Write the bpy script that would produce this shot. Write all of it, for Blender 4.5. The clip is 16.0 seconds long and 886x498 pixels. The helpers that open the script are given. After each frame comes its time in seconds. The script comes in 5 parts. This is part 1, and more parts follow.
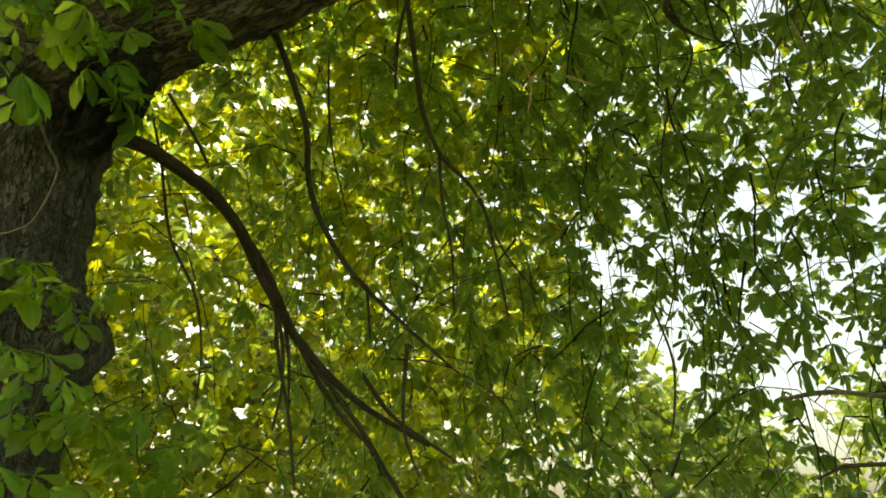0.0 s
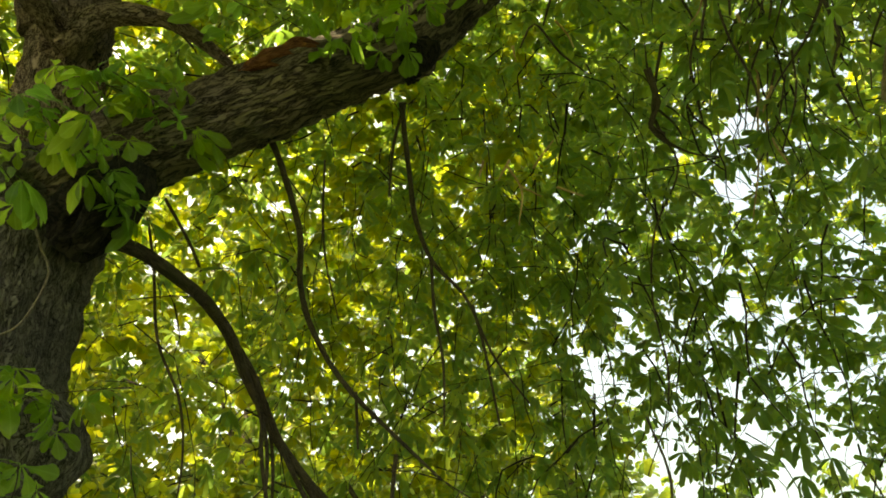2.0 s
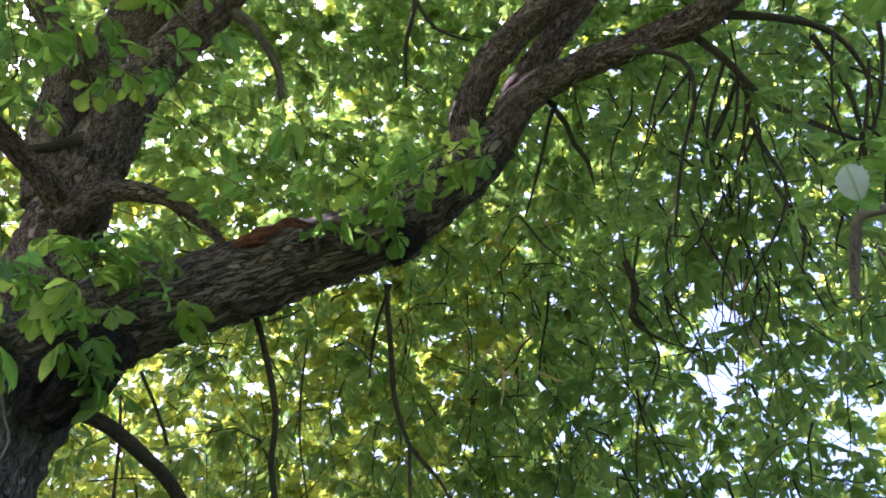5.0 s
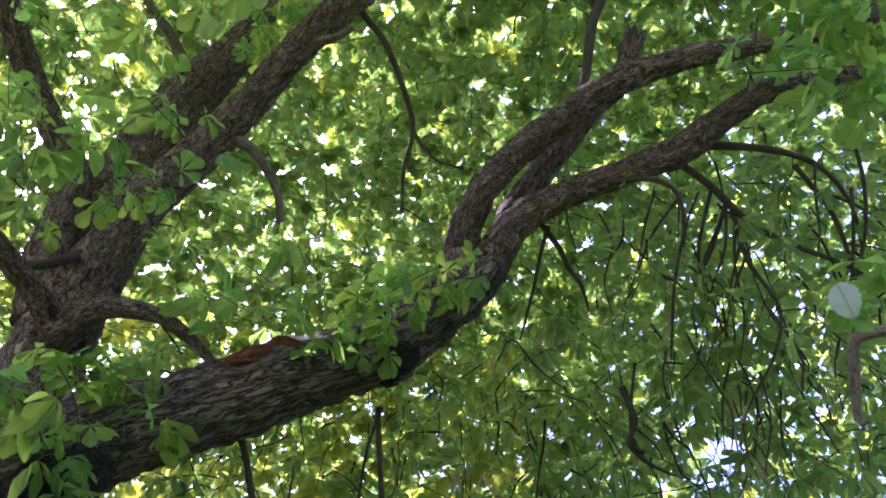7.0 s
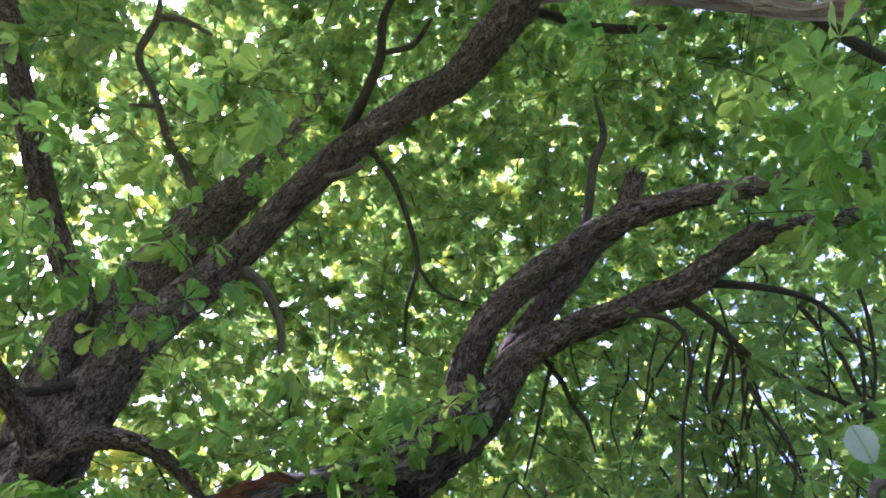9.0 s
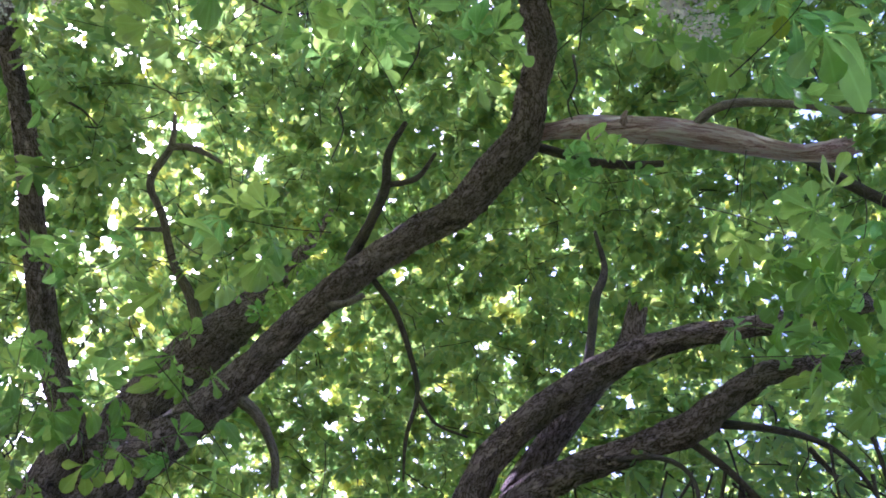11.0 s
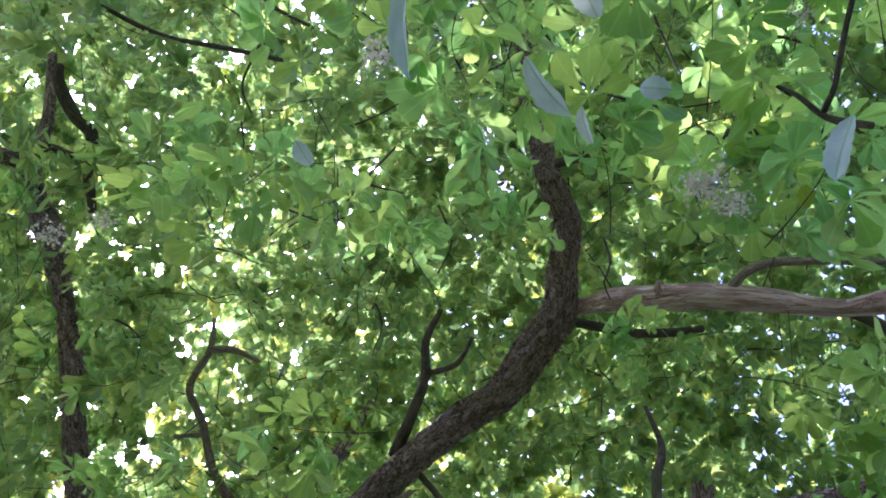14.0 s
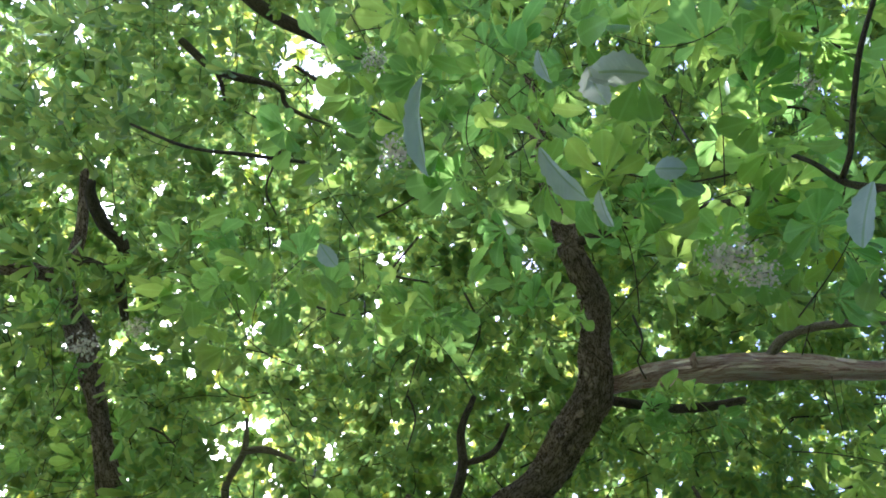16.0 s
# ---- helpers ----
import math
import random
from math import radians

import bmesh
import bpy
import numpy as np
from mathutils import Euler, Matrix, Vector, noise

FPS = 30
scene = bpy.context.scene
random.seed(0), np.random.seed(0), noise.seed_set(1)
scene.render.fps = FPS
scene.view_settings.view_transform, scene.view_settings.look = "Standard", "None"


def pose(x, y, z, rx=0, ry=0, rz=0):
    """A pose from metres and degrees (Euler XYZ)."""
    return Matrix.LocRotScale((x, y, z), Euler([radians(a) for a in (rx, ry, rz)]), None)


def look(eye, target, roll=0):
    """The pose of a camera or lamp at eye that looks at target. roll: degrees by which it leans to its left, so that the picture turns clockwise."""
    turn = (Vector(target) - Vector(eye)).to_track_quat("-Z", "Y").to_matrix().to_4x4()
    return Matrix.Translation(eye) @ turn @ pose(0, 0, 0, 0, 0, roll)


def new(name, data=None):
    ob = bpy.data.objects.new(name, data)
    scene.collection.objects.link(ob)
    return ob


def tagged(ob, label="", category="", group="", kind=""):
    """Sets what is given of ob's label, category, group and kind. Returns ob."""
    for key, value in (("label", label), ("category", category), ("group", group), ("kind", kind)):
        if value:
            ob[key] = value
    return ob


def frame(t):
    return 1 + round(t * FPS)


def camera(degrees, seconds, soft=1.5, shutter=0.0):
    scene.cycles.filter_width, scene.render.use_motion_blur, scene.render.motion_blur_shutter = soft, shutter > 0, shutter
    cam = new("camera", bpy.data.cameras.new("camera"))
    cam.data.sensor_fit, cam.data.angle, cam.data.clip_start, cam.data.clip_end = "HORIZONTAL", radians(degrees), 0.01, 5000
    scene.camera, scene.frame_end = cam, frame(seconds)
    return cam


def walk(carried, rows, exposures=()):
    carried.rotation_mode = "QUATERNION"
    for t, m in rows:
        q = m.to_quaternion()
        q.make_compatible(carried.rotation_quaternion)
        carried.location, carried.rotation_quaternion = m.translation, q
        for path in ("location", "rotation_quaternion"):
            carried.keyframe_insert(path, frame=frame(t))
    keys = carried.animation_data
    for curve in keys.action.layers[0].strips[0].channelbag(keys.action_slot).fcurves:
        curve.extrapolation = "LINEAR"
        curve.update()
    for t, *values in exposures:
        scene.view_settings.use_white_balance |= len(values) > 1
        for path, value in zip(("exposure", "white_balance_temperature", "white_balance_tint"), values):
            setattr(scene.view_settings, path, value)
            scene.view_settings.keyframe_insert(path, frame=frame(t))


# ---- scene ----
cam = camera(62.01, 16.0, soft=1.75)
PATH = [
    (0.0, pose(0.011, 0.011, 1.607, 112.00, 0.00, 0.00)),
    (0.5, pose(0.011, 0.009, 1.610, 113.92, -0.06, -0.17)),
    (1.0, pose(0.012, 0.010, 1.613, 115.91, -0.10, -0.33)),
    (1.5, pose(0.012, 0.010, 1.619, 117.99, -0.15, -0.57)),
    (2.0, pose(0.008, 0.007, 1.624, 120.02, -0.24, -0.89)),
    (2.5, pose(0.010, 0.006, 1.625, 122.31, -0.46, -1.31)),
    (3.0, pose(0.012, 0.000, 1.627, 124.71, -0.65, -1.69)),
    (3.5, pose(0.012, -0.002, 1.627, 126.99, -0.85, -2.10)),
    (4.0, pose(0.007, -0.010, 1.625, 129.33, -0.87, -2.45)),
    (6.5, pose(0.026, 0.072, 1.550, 142.64, -1.17, -3.74)),
    (7.0, pose(0.026, 0.071, 1.560, 145.02, -1.20, -3.80)),
    (7.5, pose(0.017, 0.074, 1.557, 147.53, -1.24, -4.06)),
    (8.0, pose(0.015, 0.082, 1.555, 150.20, -1.42, -4.28)),
    (8.5, pose(0.016, 0.088, 1.555, 152.95, -1.66, -4.45)),
    (9.0, pose(0.021, 0.087, 1.561, 155.57, -1.88, -4.65)),
    (11.5, pose(0.016, -0.010, 1.607, 166.83, -2.42, -5.28)),
    (12.0, pose(0.008, -0.020, 1.610, 169.22, -2.50, -4.59)),
    (12.5, pose(-0.003, -0.029, 1.612, 171.54, -2.59, -3.72)),
    (13.0, pose(-0.005, -0.037, 1.615, 173.78, -2.99, -2.65)),
    (13.5, pose(-0.016, -0.046, 1.614, 175.92, -3.42, -1.45)),
    (14.0, pose(-0.028, -0.054, 1.616, 177.77, -3.91, -0.21)),
    (14.5, pose(-0.034, -0.057, 1.616, 179.53, -4.52, 1.07)),
    (15.0, pose(-0.036, -0.070, 1.613, 180.97, -5.04, 2.10)),
    (15.5, pose(-0.028, -0.077, 1.612, 182.41, -5.62, 2.94)),
    (16.0, pose(-0.024, -0.082, 1.609, 183.80, -6.02, 3.57)),
]
walk(cam, PATH, [(0.0, 2.0, 10300, -6), (3.0, 2.2, 9800, -5), (4.2, 2.4, 5300, 28), (6.5, 2.6, 5150, 45), (9.0, 2.6, 4850, 49), (12.5, 2.5, 4750, 57), (14.5, 2.4, 4750, 52), (16.0, 2.2, 4850, 37)])

# ---- daylight ----
SUN_EL, SUN_AZ = radians(57), radians(-79)      # height, and way round from +y towards +x
world = bpy.data.worlds.new("sky")
scene.world = world
world.use_nodes = True
wn = world.node_tree.nodes
sky = wn.new("ShaderNodeTexSky")
sky.sky_type = 'NISHITA'
sky.sun_disc = False
sky.sun_elevation, sky.sun_rotation = SUN_EL, SUN_AZ
sky.dust_density, sky.air_density, sky.ozone_density = 7.0, 1.0, 0.6
world.node_tree.links.new(sky.outputs[0], wn["Background"].inputs[0])
wn["Background"].inputs[1].default_value = 0.15

sun_data = bpy.data.lights.new("sun", 'SUN')
sun_data.energy, sun_data.angle, sun_data.color = 2.2, radians(0.6), (1.0, 0.92, 0.78)
sun = new("sun", sun_data)
to_sun = Vector((math.sin(SUN_AZ) * math.cos(SUN_EL), math.cos(SUN_AZ) * math.cos(SUN_EL), math.sin(SUN_EL)))
sun.matrix_world = look(to_sun * 50, (0, 0, 0))


# ---- materials ----
def material(name):
    m = bpy.data.materials.new(name)
    m.use_nodes = True
    n = m.node_tree.nodes
    return m, n, m.node_tree.links, n["Principled BSDF"]


def ramp(n, stops):
    r = n.new("ShaderNodeValToRGB")
    e = r.color_ramp.elements
    while len(e) < len(stops):
        e.new(0.5)
    for el, (p, c) in zip(e, stops):
        el.position, el.color = p, (*c, 1)
    return r


def noise_node(n, links, scale, detail=6, rough=0.6, stretch=None):
    t = n.new("ShaderNodeTexNoise")
    t.inputs["Scale"].default_value, t.inputs["Detail"].default_value, t.inputs["Roughness"].default_value = scale, detail, rough
    c = n.new("ShaderNodeTexCoord")
    if stretch:
        mp = n.new("ShaderNodeMapping")
        mp.inputs["Scale"].default_value = stretch
        links.new(c.outputs["Object"], mp.inputs["Vector"])
        links.new(mp.outputs[0], t.inputs["Vector"])
    else:
        links.new(c.outputs["Object"], t.inputs["Vector"])
    return t


def bark_material(name, dark, mid, pale, moss=0.0, scale=1.0, along=0.22, bump=0.8):
    """Bark whose plates and furrows run along the limb, by the limb's own coordinates."""
    m, n, links, b = material(name)
    where = n.new("ShaderNodeAttribute")
    where.attribute_name = "bark"
    squeeze = n.new("ShaderNodeMapping")
    squeeze.inputs["Scale"].default_value = (1, 1, along)
    links.new(where.outputs["Vector"], squeeze.inputs["Vector"])
    fine = n.new("ShaderNodeTexNoise")
    fine.inputs["Scale"].default_value, fine.inputs["Detail"].default_value = 26 * scale, 9
    fine.inputs["Roughness"].default_value, fine.inputs["Distortion"].default_value = 0.66, 0.5
    links.new(squeeze.outputs[0], fine.inputs["Vector"])
    crack = n.new("ShaderNodeTexVoronoi")
    crack.feature = 'DISTANCE_TO_EDGE'
    crack.inputs["Scale"].default_value = 27 * scale
    warp = n.new("ShaderNodeMix")
    warp.data_type, warp.blend_type = 'RGBA', 'LINEAR_LIGHT'
    warp.inputs["Factor"].default_value = 0.09
    links.new(squeeze.outputs[0], warp.inputs["A"])
    links.new(fine.outputs["Color"], warp.inputs["B"])
    links.new(warp.outputs["Result"], crack.inputs["Vector"])
    plate = ramp(n, [(0.0, (0, 0, 0)), (0.15, (1, 1, 1))])
    links.new(crack.outputs["Distance"], plate.inputs[0])
    height = n.new("ShaderNodeMath")
    height.operation = 'MULTIPLY_ADD'
    height.inputs[1].default_value = 0.46
    links.new(plate.outputs[0], height.inputs[0])
    links.new(fine.outputs["Fac"], height.inputs[2])
    broad = noise_node(n, links, 2.2 * scale, 4, 0.55)
    r = ramp(n, [(0.42, dark), (0.7, mid), (0.98, pale)])
    links.new(height.outputs[0], r.inputs[0])
    mix = n.new("ShaderNodeMix")
    mix.data_type = 'RGBA'
    mix.inputs["B"].default_value = (0.10, 0.115, 0.045, 1)
    r2 = ramp(n, [(0.5, (0, 0, 0)), (0.72, (moss, moss, moss))])
    links.new(broad.outputs["Fac"], r2.inputs[0])
    links.new(r2.outputs[0], mix.inputs["Factor"])
    links.new(r.outputs[0], mix.inputs["A"])
    links.new(mix.outputs["Result"], b.inputs["Base Color"])
    bp = n.new("ShaderNodeBump")
    bp.inputs["Strength"].default_value, bp.inputs["Distance"].default_value = bump, 0.06
    links.new(height.outputs[0], bp.inputs["Height"])
    links.new(bp.outputs[0], b.inputs["Normal"])
    b.inputs["Roughness"].default_value = 0.85
    b.inputs["Specular IOR Level"].default_value = 0.25
    return m


BARK = bark_material("bark_furrowed", (0.02, 0.015, 0.012), (0.15, 0.11, 0.085), (0.34, 0.265, 0.205), 0.5, 1.0, 0.19, 1.0)
BARK_TRUNK = bark_material("bark_trunk", (0.022, 0.018, 0.015), (0.15, 0.125, 0.105), (0.32, 0.28, 0.24), 0.35, 1.25, 0.3, 1.0)
BARK_STEM = bark_material("bark_stem", (0.012, 0.008, 0.006), (0.17, 0.105, 0.078), (0.5, 0.36, 0.285), 0.3, 1.15, 0.42, 1.0)
BARK_TWIG = bark_material("bark_twig", (0.018, 0.013, 0.01), (0.055, 0.04, 0.03), (0.13, 0.1, 0.07), 0.3, 1.6, bump=0.4)
BARK_GREY = bark_material("bark_grey_twig", (0.05, 0.037, 0.028), (0.15, 0.115, 0.088), (0.3, 0.24, 0.185), 0.1, 1.6, bump=0.4)
DEADWOOD = bark_material("bare_deadwood", (0.38, 0.16, 0.13), (0.93, 0.57, 0.52), (0.97, 0.75, 0.7), 0.0, 0.9, 0.1, 1.0)
BARK_TAN = bark_material("tan_dry_stalk", (0.2, 0.12, 0.06), (0.45, 0.28, 0.13), (0.6, 0.42, 0.22), 0.0, 1.6, bump=0.3)
SCAR = bark_material("exposed_red_bark", (0.06, 0.016, 0.008), (0.19, 0.062, 0.024), (0.28, 0.11, 0.05), 0.0, 1.0)
# rotted wood, near black because the fork's deep shadow is in the colour
ROT_SHADE = bark_material("rot_and_shade_wood", (0.006, 0.005, 0.005), (0.02, 0.016, 0.013), (0.05, 0.04, 0.03), 0.1)


def leaf_material(name, tones, glow, through_share=0.45, rough=0.33, veins=False, spread="island"):
    """A leaf: a glossy green face, with light coming through the blade."""
    m, n, links, b = material(name)
    if spread == "object":
        info = n.new("ShaderNodeObjectInfo")
        pick = info.outputs["Random"]
    else:
        info = n.new("ShaderNodeNewGeometry")
        pick = info.outputs["Random Per Island"]
    r = ramp(n, [(i / (len(tones) - 1), c) for i, c in enumerate(tones)])
    links.new(pick, r.inputs[0])
    mottle = noise_node(n, links, 9, 4, 0.6)
    mul = n.new("ShaderNodeMix")
    mul.data_type, mul.blend_type = 'RGBA', 'MULTIPLY'
    mul.inputs["Factor"].default_value = 0.55
    r3 = ramp(n, [(0.3, (0.55, 0.6, 0.5)), (0.7, (1.0, 1.0, 1.0))])
    links.new(mottle.outputs["Fac"], r3.inputs[0])
    links.new(r.outputs[0], mul.inputs["A"])
    links.new(r3.outputs[0], mul.inputs["B"])
    colour = mul.outputs["Result"]
    glow_mix = n.new("ShaderNodeMix")
    glow_mix.data_type, glow_mix.blend_type = 'RGBA', 'MULTIPLY'
    glow_mix.inputs["Factor"].default_value = 0.5
    tones_through = ramp(n, [(0.0, (glow[0] * 0.7, glow[1] * 0.85, glow[2])), (0.45, glow), (1.0, (min(1, glow[0] * 1.35), min(1, glow[1] * 1.12), glow[2] * 0.9))])
    links.new(pick, tones_through.inputs[0])
    links.new(tones_through.outputs[0], glow_mix.inputs["A"])
    links.new(r3.outputs[0], glow_mix.inputs["B"])
    tr = n.new("ShaderNodeBsdfTranslucent")
    links.new(glow_mix.outputs["Result"], tr.inputs["Color"])
    if veins:
        uv = n.new("ShaderNodeUVMap")
        sep = n.new("ShaderNodeSeparateXYZ")
        links.new(uv.outputs[0], sep.inputs[0])
        off = n.new("ShaderNodeMath")
        off.operation = 'ABSOLUTE'
        links.new(sep.outputs["Y"], off.inputs[0])
        slope = n.new("ShaderNodeMath")
        slope.operation = 'MULTIPLY_ADD'
        slope.inputs[1].default_value = -0.55
        links.new(off.outputs[0], slope.inputs[0])
        links.new(sep.outputs["X"], slope.inputs[2])
        rib = n.new("ShaderNodeMath")
        rib.operation = 'MULTIPLY'
        rib.inputs[1].default_value = 88.0
        links.new(slope.outputs[0], rib.inputs[0])
        wave = n.new("ShaderNodeMath")
        wave.operation = 'SINE'
        links.new(rib.outputs[0], wave.inputs[0])
        bp = n.new("ShaderNodeBump")
        bp.inputs["Strength"].default_value, bp.inputs["Distance"].default_value = 0.18, 0.002
        links.new(wave.outputs[0], bp.inputs["Height"])
        links.new(bp.outputs[0], b.inputs["Normal"])
        mid = ramp(n, [(0.0, (1, 1, 1)), (0.03, (1, 1, 1)), (0.06, (0, 0, 0))])
        links.new(off.outputs[0], mid.inputs[0])
        vein = n.new("ShaderNodeMix")
        vein.data_type = 'RGBA'
        vein.inputs["B"].default_value = (0.22, 0.32, 0.10, 1)
        links.new(mid.outputs[0], vein.inputs["Factor"])
        links.new(colour, vein.inputs["A"])
        colour = vein.outputs["Result"]
    links.new(colour, b.inputs["Base Color"])
    b.inputs["Roughness"].default_value = rough
    b.inputs["Specular IOR Level"].default_value = 0.5
    shade = n.new("ShaderNodeMixShader")
    shade.inputs[0].default_value = through_share
    links.new(b.outputs[0], shade.inputs[1])
    links.new(tr.outputs[0], shade.inputs[2])
    links.new(shade.outputs[0], n["Material Output"].inputs["Surface"])
    return m


GREENS = [(0.052, 0.1, 0.022), (0.068, 0.124, 0.025), (0.085, 0.142, 0.028), (0.112, 0.162, 0.032)]
LEAF = leaf_material("chestnut_leaf", GREENS, (0.48, 0.68, 0.15), 0.6)
# yellower copy of LEAF: the sun's golden glow is put into its colour
LEAF_SUNLIT = leaf_material("chestnut_leaf_sunlit", [(0.07, 0.12, 0.035), (0.09, 0.14, 0.035), (0.11, 0.155, 0.035), (0.135, 0.16, 0.035)], (0.68, 0.76, 0.09), 0.62)
LEAF_NEAR = leaf_material("chestnut_leaf_near", GREENS, (0.52, 0.8, 0.13), 0.66, 0.3, True, "object")
# the sky's sheen on glossy leaves, put into a pale base colour
LEAF_PALE_SHEEN = leaf_material("pale_sheen_leaf", [(0.42, 0.48, 0.38), (0.56, 0.6, 0.52)], (0.5, 0.6, 0.42), 0.4, 0.4, True, "object")
LEAF_YELLOW = leaf_material("yellow_leaf", [(0.5, 0.48, 0.03), (0.55, 0.55, 0.05)], (0.7, 0.75, 0.03), 0.5, 0.45, True, "object")
LEAF_FAR = leaf_material("far_leaf", [(0.07, 0.12, 0.03), (0.10, 0.16, 0.04), (0.14, 0.19, 0.05), (0.2, 0.21, 0.06)], (0.35, 0.5, 0.07), 0.35, 0.5)
PETAL = leaf_material("dry_blossom", [(0.85, 0.55, 0.42), (0.9, 0.74, 0.62), (0.92, 0.84, 0.72)], (0.95, 0.82, 0.74), 0.45, 0.7)


# ---- mesh helpers ----
def mesh_of(name, verts, tris, mat, uv=None, smooth=True):
    me = bpy.data.meshes.new(name)
    verts, tris = np.asarray(verts, np.float32), np.asarray(tris, np.int32)
    k = tris.shape[1]
    me.vertices.add(len(verts))
    me.vertices.foreach_set("co", verts.ravel())
    me.loops.add(tris.size)
    me.loops.foreach_set("vertex_index", tris.ravel())
    me.polygons.add(len(tris))
    me.polygons.foreach_set("loop_start", np.arange(0, tris.size, k, dtype=np.int32))
    me.polygons.foreach_set("loop_total", np.full(len(tris), k, np.int32))
    me.polygons.foreach_set("use_smooth", np.full(len(tris), smooth))
    if uv is not None:
        layer = me.uv_layers.new(name="UVMap")
        layer.data.foreach_set("uv", np.asarray(uv, np.float32)[tris.ravel()].ravel())
    me.update(calc_edges=True)
    me.materials.append(mat)
    return me


def part(name, me, parent, label="", kind=""):
    ob = new(name, me)
    ob.parent = parent
    return tagged(ob, label, kind=kind)


def spline(points, step):
    """Catmull-Rom through (x, y, z, r) points, sampled about every step metres."""
    p = np.array(points, float)
    p = np.vstack([2 * p[0] - p[1], p, 2 * p[-1] - p[-2]])
    out = []
    for i in range(1, len(p) - 2):
        n = max(2, int(np.linalg.norm(p[i + 1, :3] - p[i, :3]) / step))
        t = np.linspace(0, 1, n, endpoint=False)[:, None]
        a, b, c, d = p[i - 1], p[i], p[i + 1], p[i + 2]
        out.append(0.5 * (2 * b + (c - a) * t + (2 * a - 5 * b + 4 * c - d) * t ** 2 + (3 * b - a - 3 * c + d) * t ** 3))
    out.append(p[-2][None])
    out = np.vstack(out)
    out[:, 3] = np.maximum(out[:, 3], 0.0015)
    return out


def rings(path, around):
    """Ring vertices along a path of (x, y, z, r), with frames carried along without twist."""
    c, r = path[:, :3], path[:, 3]
    tan = np.gradient(c, axis=0)
    tan /= np.linalg.norm(tan, axis=1, keepdims=True) + 1e-9
    u = np.cross(tan[0], (0.3, 0.5, 0.81))
    u /= np.linalg.norm(u)
    us = []
    for t in tan:
        u = u - t * (u @ t)
        u = u / (np.linalg.norm(u) + 1e-9)
        us.append(u)
    us = np.array(us)
    vs = np.cross(tan, us)
    ang = np.linspace(0, 2 * np.pi, around, endpoint=False)
    way = us[:, None] * np.cos(ang)[None, :, None] + vs[:, None] * np.sin(ang)[None, :, None]
    return c, way, r


def tube_faces(n, around, base=0):
    i, j = np.meshgrid(np.arange(n - 1), np.arange(around), indexing="ij")
    a = base + i * around + j
    b = base + i * around + (j + 1) % around
    return np.stack([a, b, b + around, a + around], -1).reshape(-1, 4)


def limb_mesh(name, points, mat, around=28, step=0.03, rough=0.10, grain=9.0, broken=False, lumps=()):
    """A tapered bark-covered limb with ridges that run along it; a broken one ends in a splintered face."""
    path = spline(points, step)
    c, way, r = rings(path, around)
    run = np.r_[0, np.cumsum(np.linalg.norm(np.diff(c, axis=0), axis=1))]
    verts = np.empty((len(c), around, 3))
    seed = float(sum(ord(ch) for ch in name) % 17) + points[0][0] * 3
    for i in range(len(c)):
        for j in range(around):
            w = way[i, j]
            q = Vector((w[0] * r[i] * grain + seed, w[1] * r[i] * grain, w[2] * r[i] * grain + run[i] * grain * 0.33))
            ridge = 1 - 2 * abs(noise.noise(q * 2.2))
            k = 0.96 + rough * (0.5 * ridge + 0.8 * noise.noise(q * 0.45) + 0.7 * noise.noise(q * 5.5))
            verts[i, j] = c[i] + w * (r[i] * k)
    for (lx, ly, lz, rad, high) in lumps:
        d = np.linalg.norm(verts - np.array((lx, ly, lz)), axis=2)
        verts += way * (high * np.exp(-(d / rad) ** 3.4))[..., None]
    if broken:
        jag = np.array([noise.noise(Vector((math.cos(a) * 2.3 + seed, math.sin(a) * 2.3, 0))) for a in np.linspace(0, 6.283, around, endpoint=False)])
        tan = c[-1] - c[-2]
        tan = tan / np.linalg.norm(tan)
        verts[-1] += tan * (jag * r[-1] * 1.6)[:, None]
    faces = tube_faces(len(c), around)
    v = verts.reshape(-1, 3)
    tip, foot = len(v), len(v) + 1
    ahead = (c[-1] - c[-2]) / np.linalg.norm(c[-1] - c[-2])
    v = np.vstack([v, c[-1] - ahead * r[-1] * (0.5 if broken else -0.4), c[0]])
    last = (len(c) - 1) * around
    caps = [(last + j, last + (j + 1) % around, tip, tip) for j in range(around)]
    caps += [((j + 1) % around, j, foot, foot) for j in range(around)]
    tris = np.vstack([faces[:, [0, 1, 2]], faces[:, [0, 2, 3]], np.array(caps)[:, :3]])
    me = mesh_of(name, v, tris, mat)
    ang = np.linspace(0, 2 * np.pi, around, endpoint=False)
    own = np.stack([np.cos(ang)[None] * r[:, None], np.sin(ang)[None] * r[:, None], np.repeat(run[:, None], around, 1) + seed], -1).reshape(-1, 3)
    own = np.vstack([own, (0, 0, run[-1] + seed), (0, 0, seed)])
    me.attributes.new("bark", 'FLOAT_VECTOR', 'POINT').data.foreach_set("vector", own.astype(np.float32).ravel())
    return me


def limb(name, points, mat, parent, label="", **how):
    return part(name, limb_mesh(name, points, mat, **how), parent, label)


def twig(name, points, mat, parent, label=""):
    return limb(name, points, mat, parent, label, around=9, step=0.035, rough=0.16, grain=30)


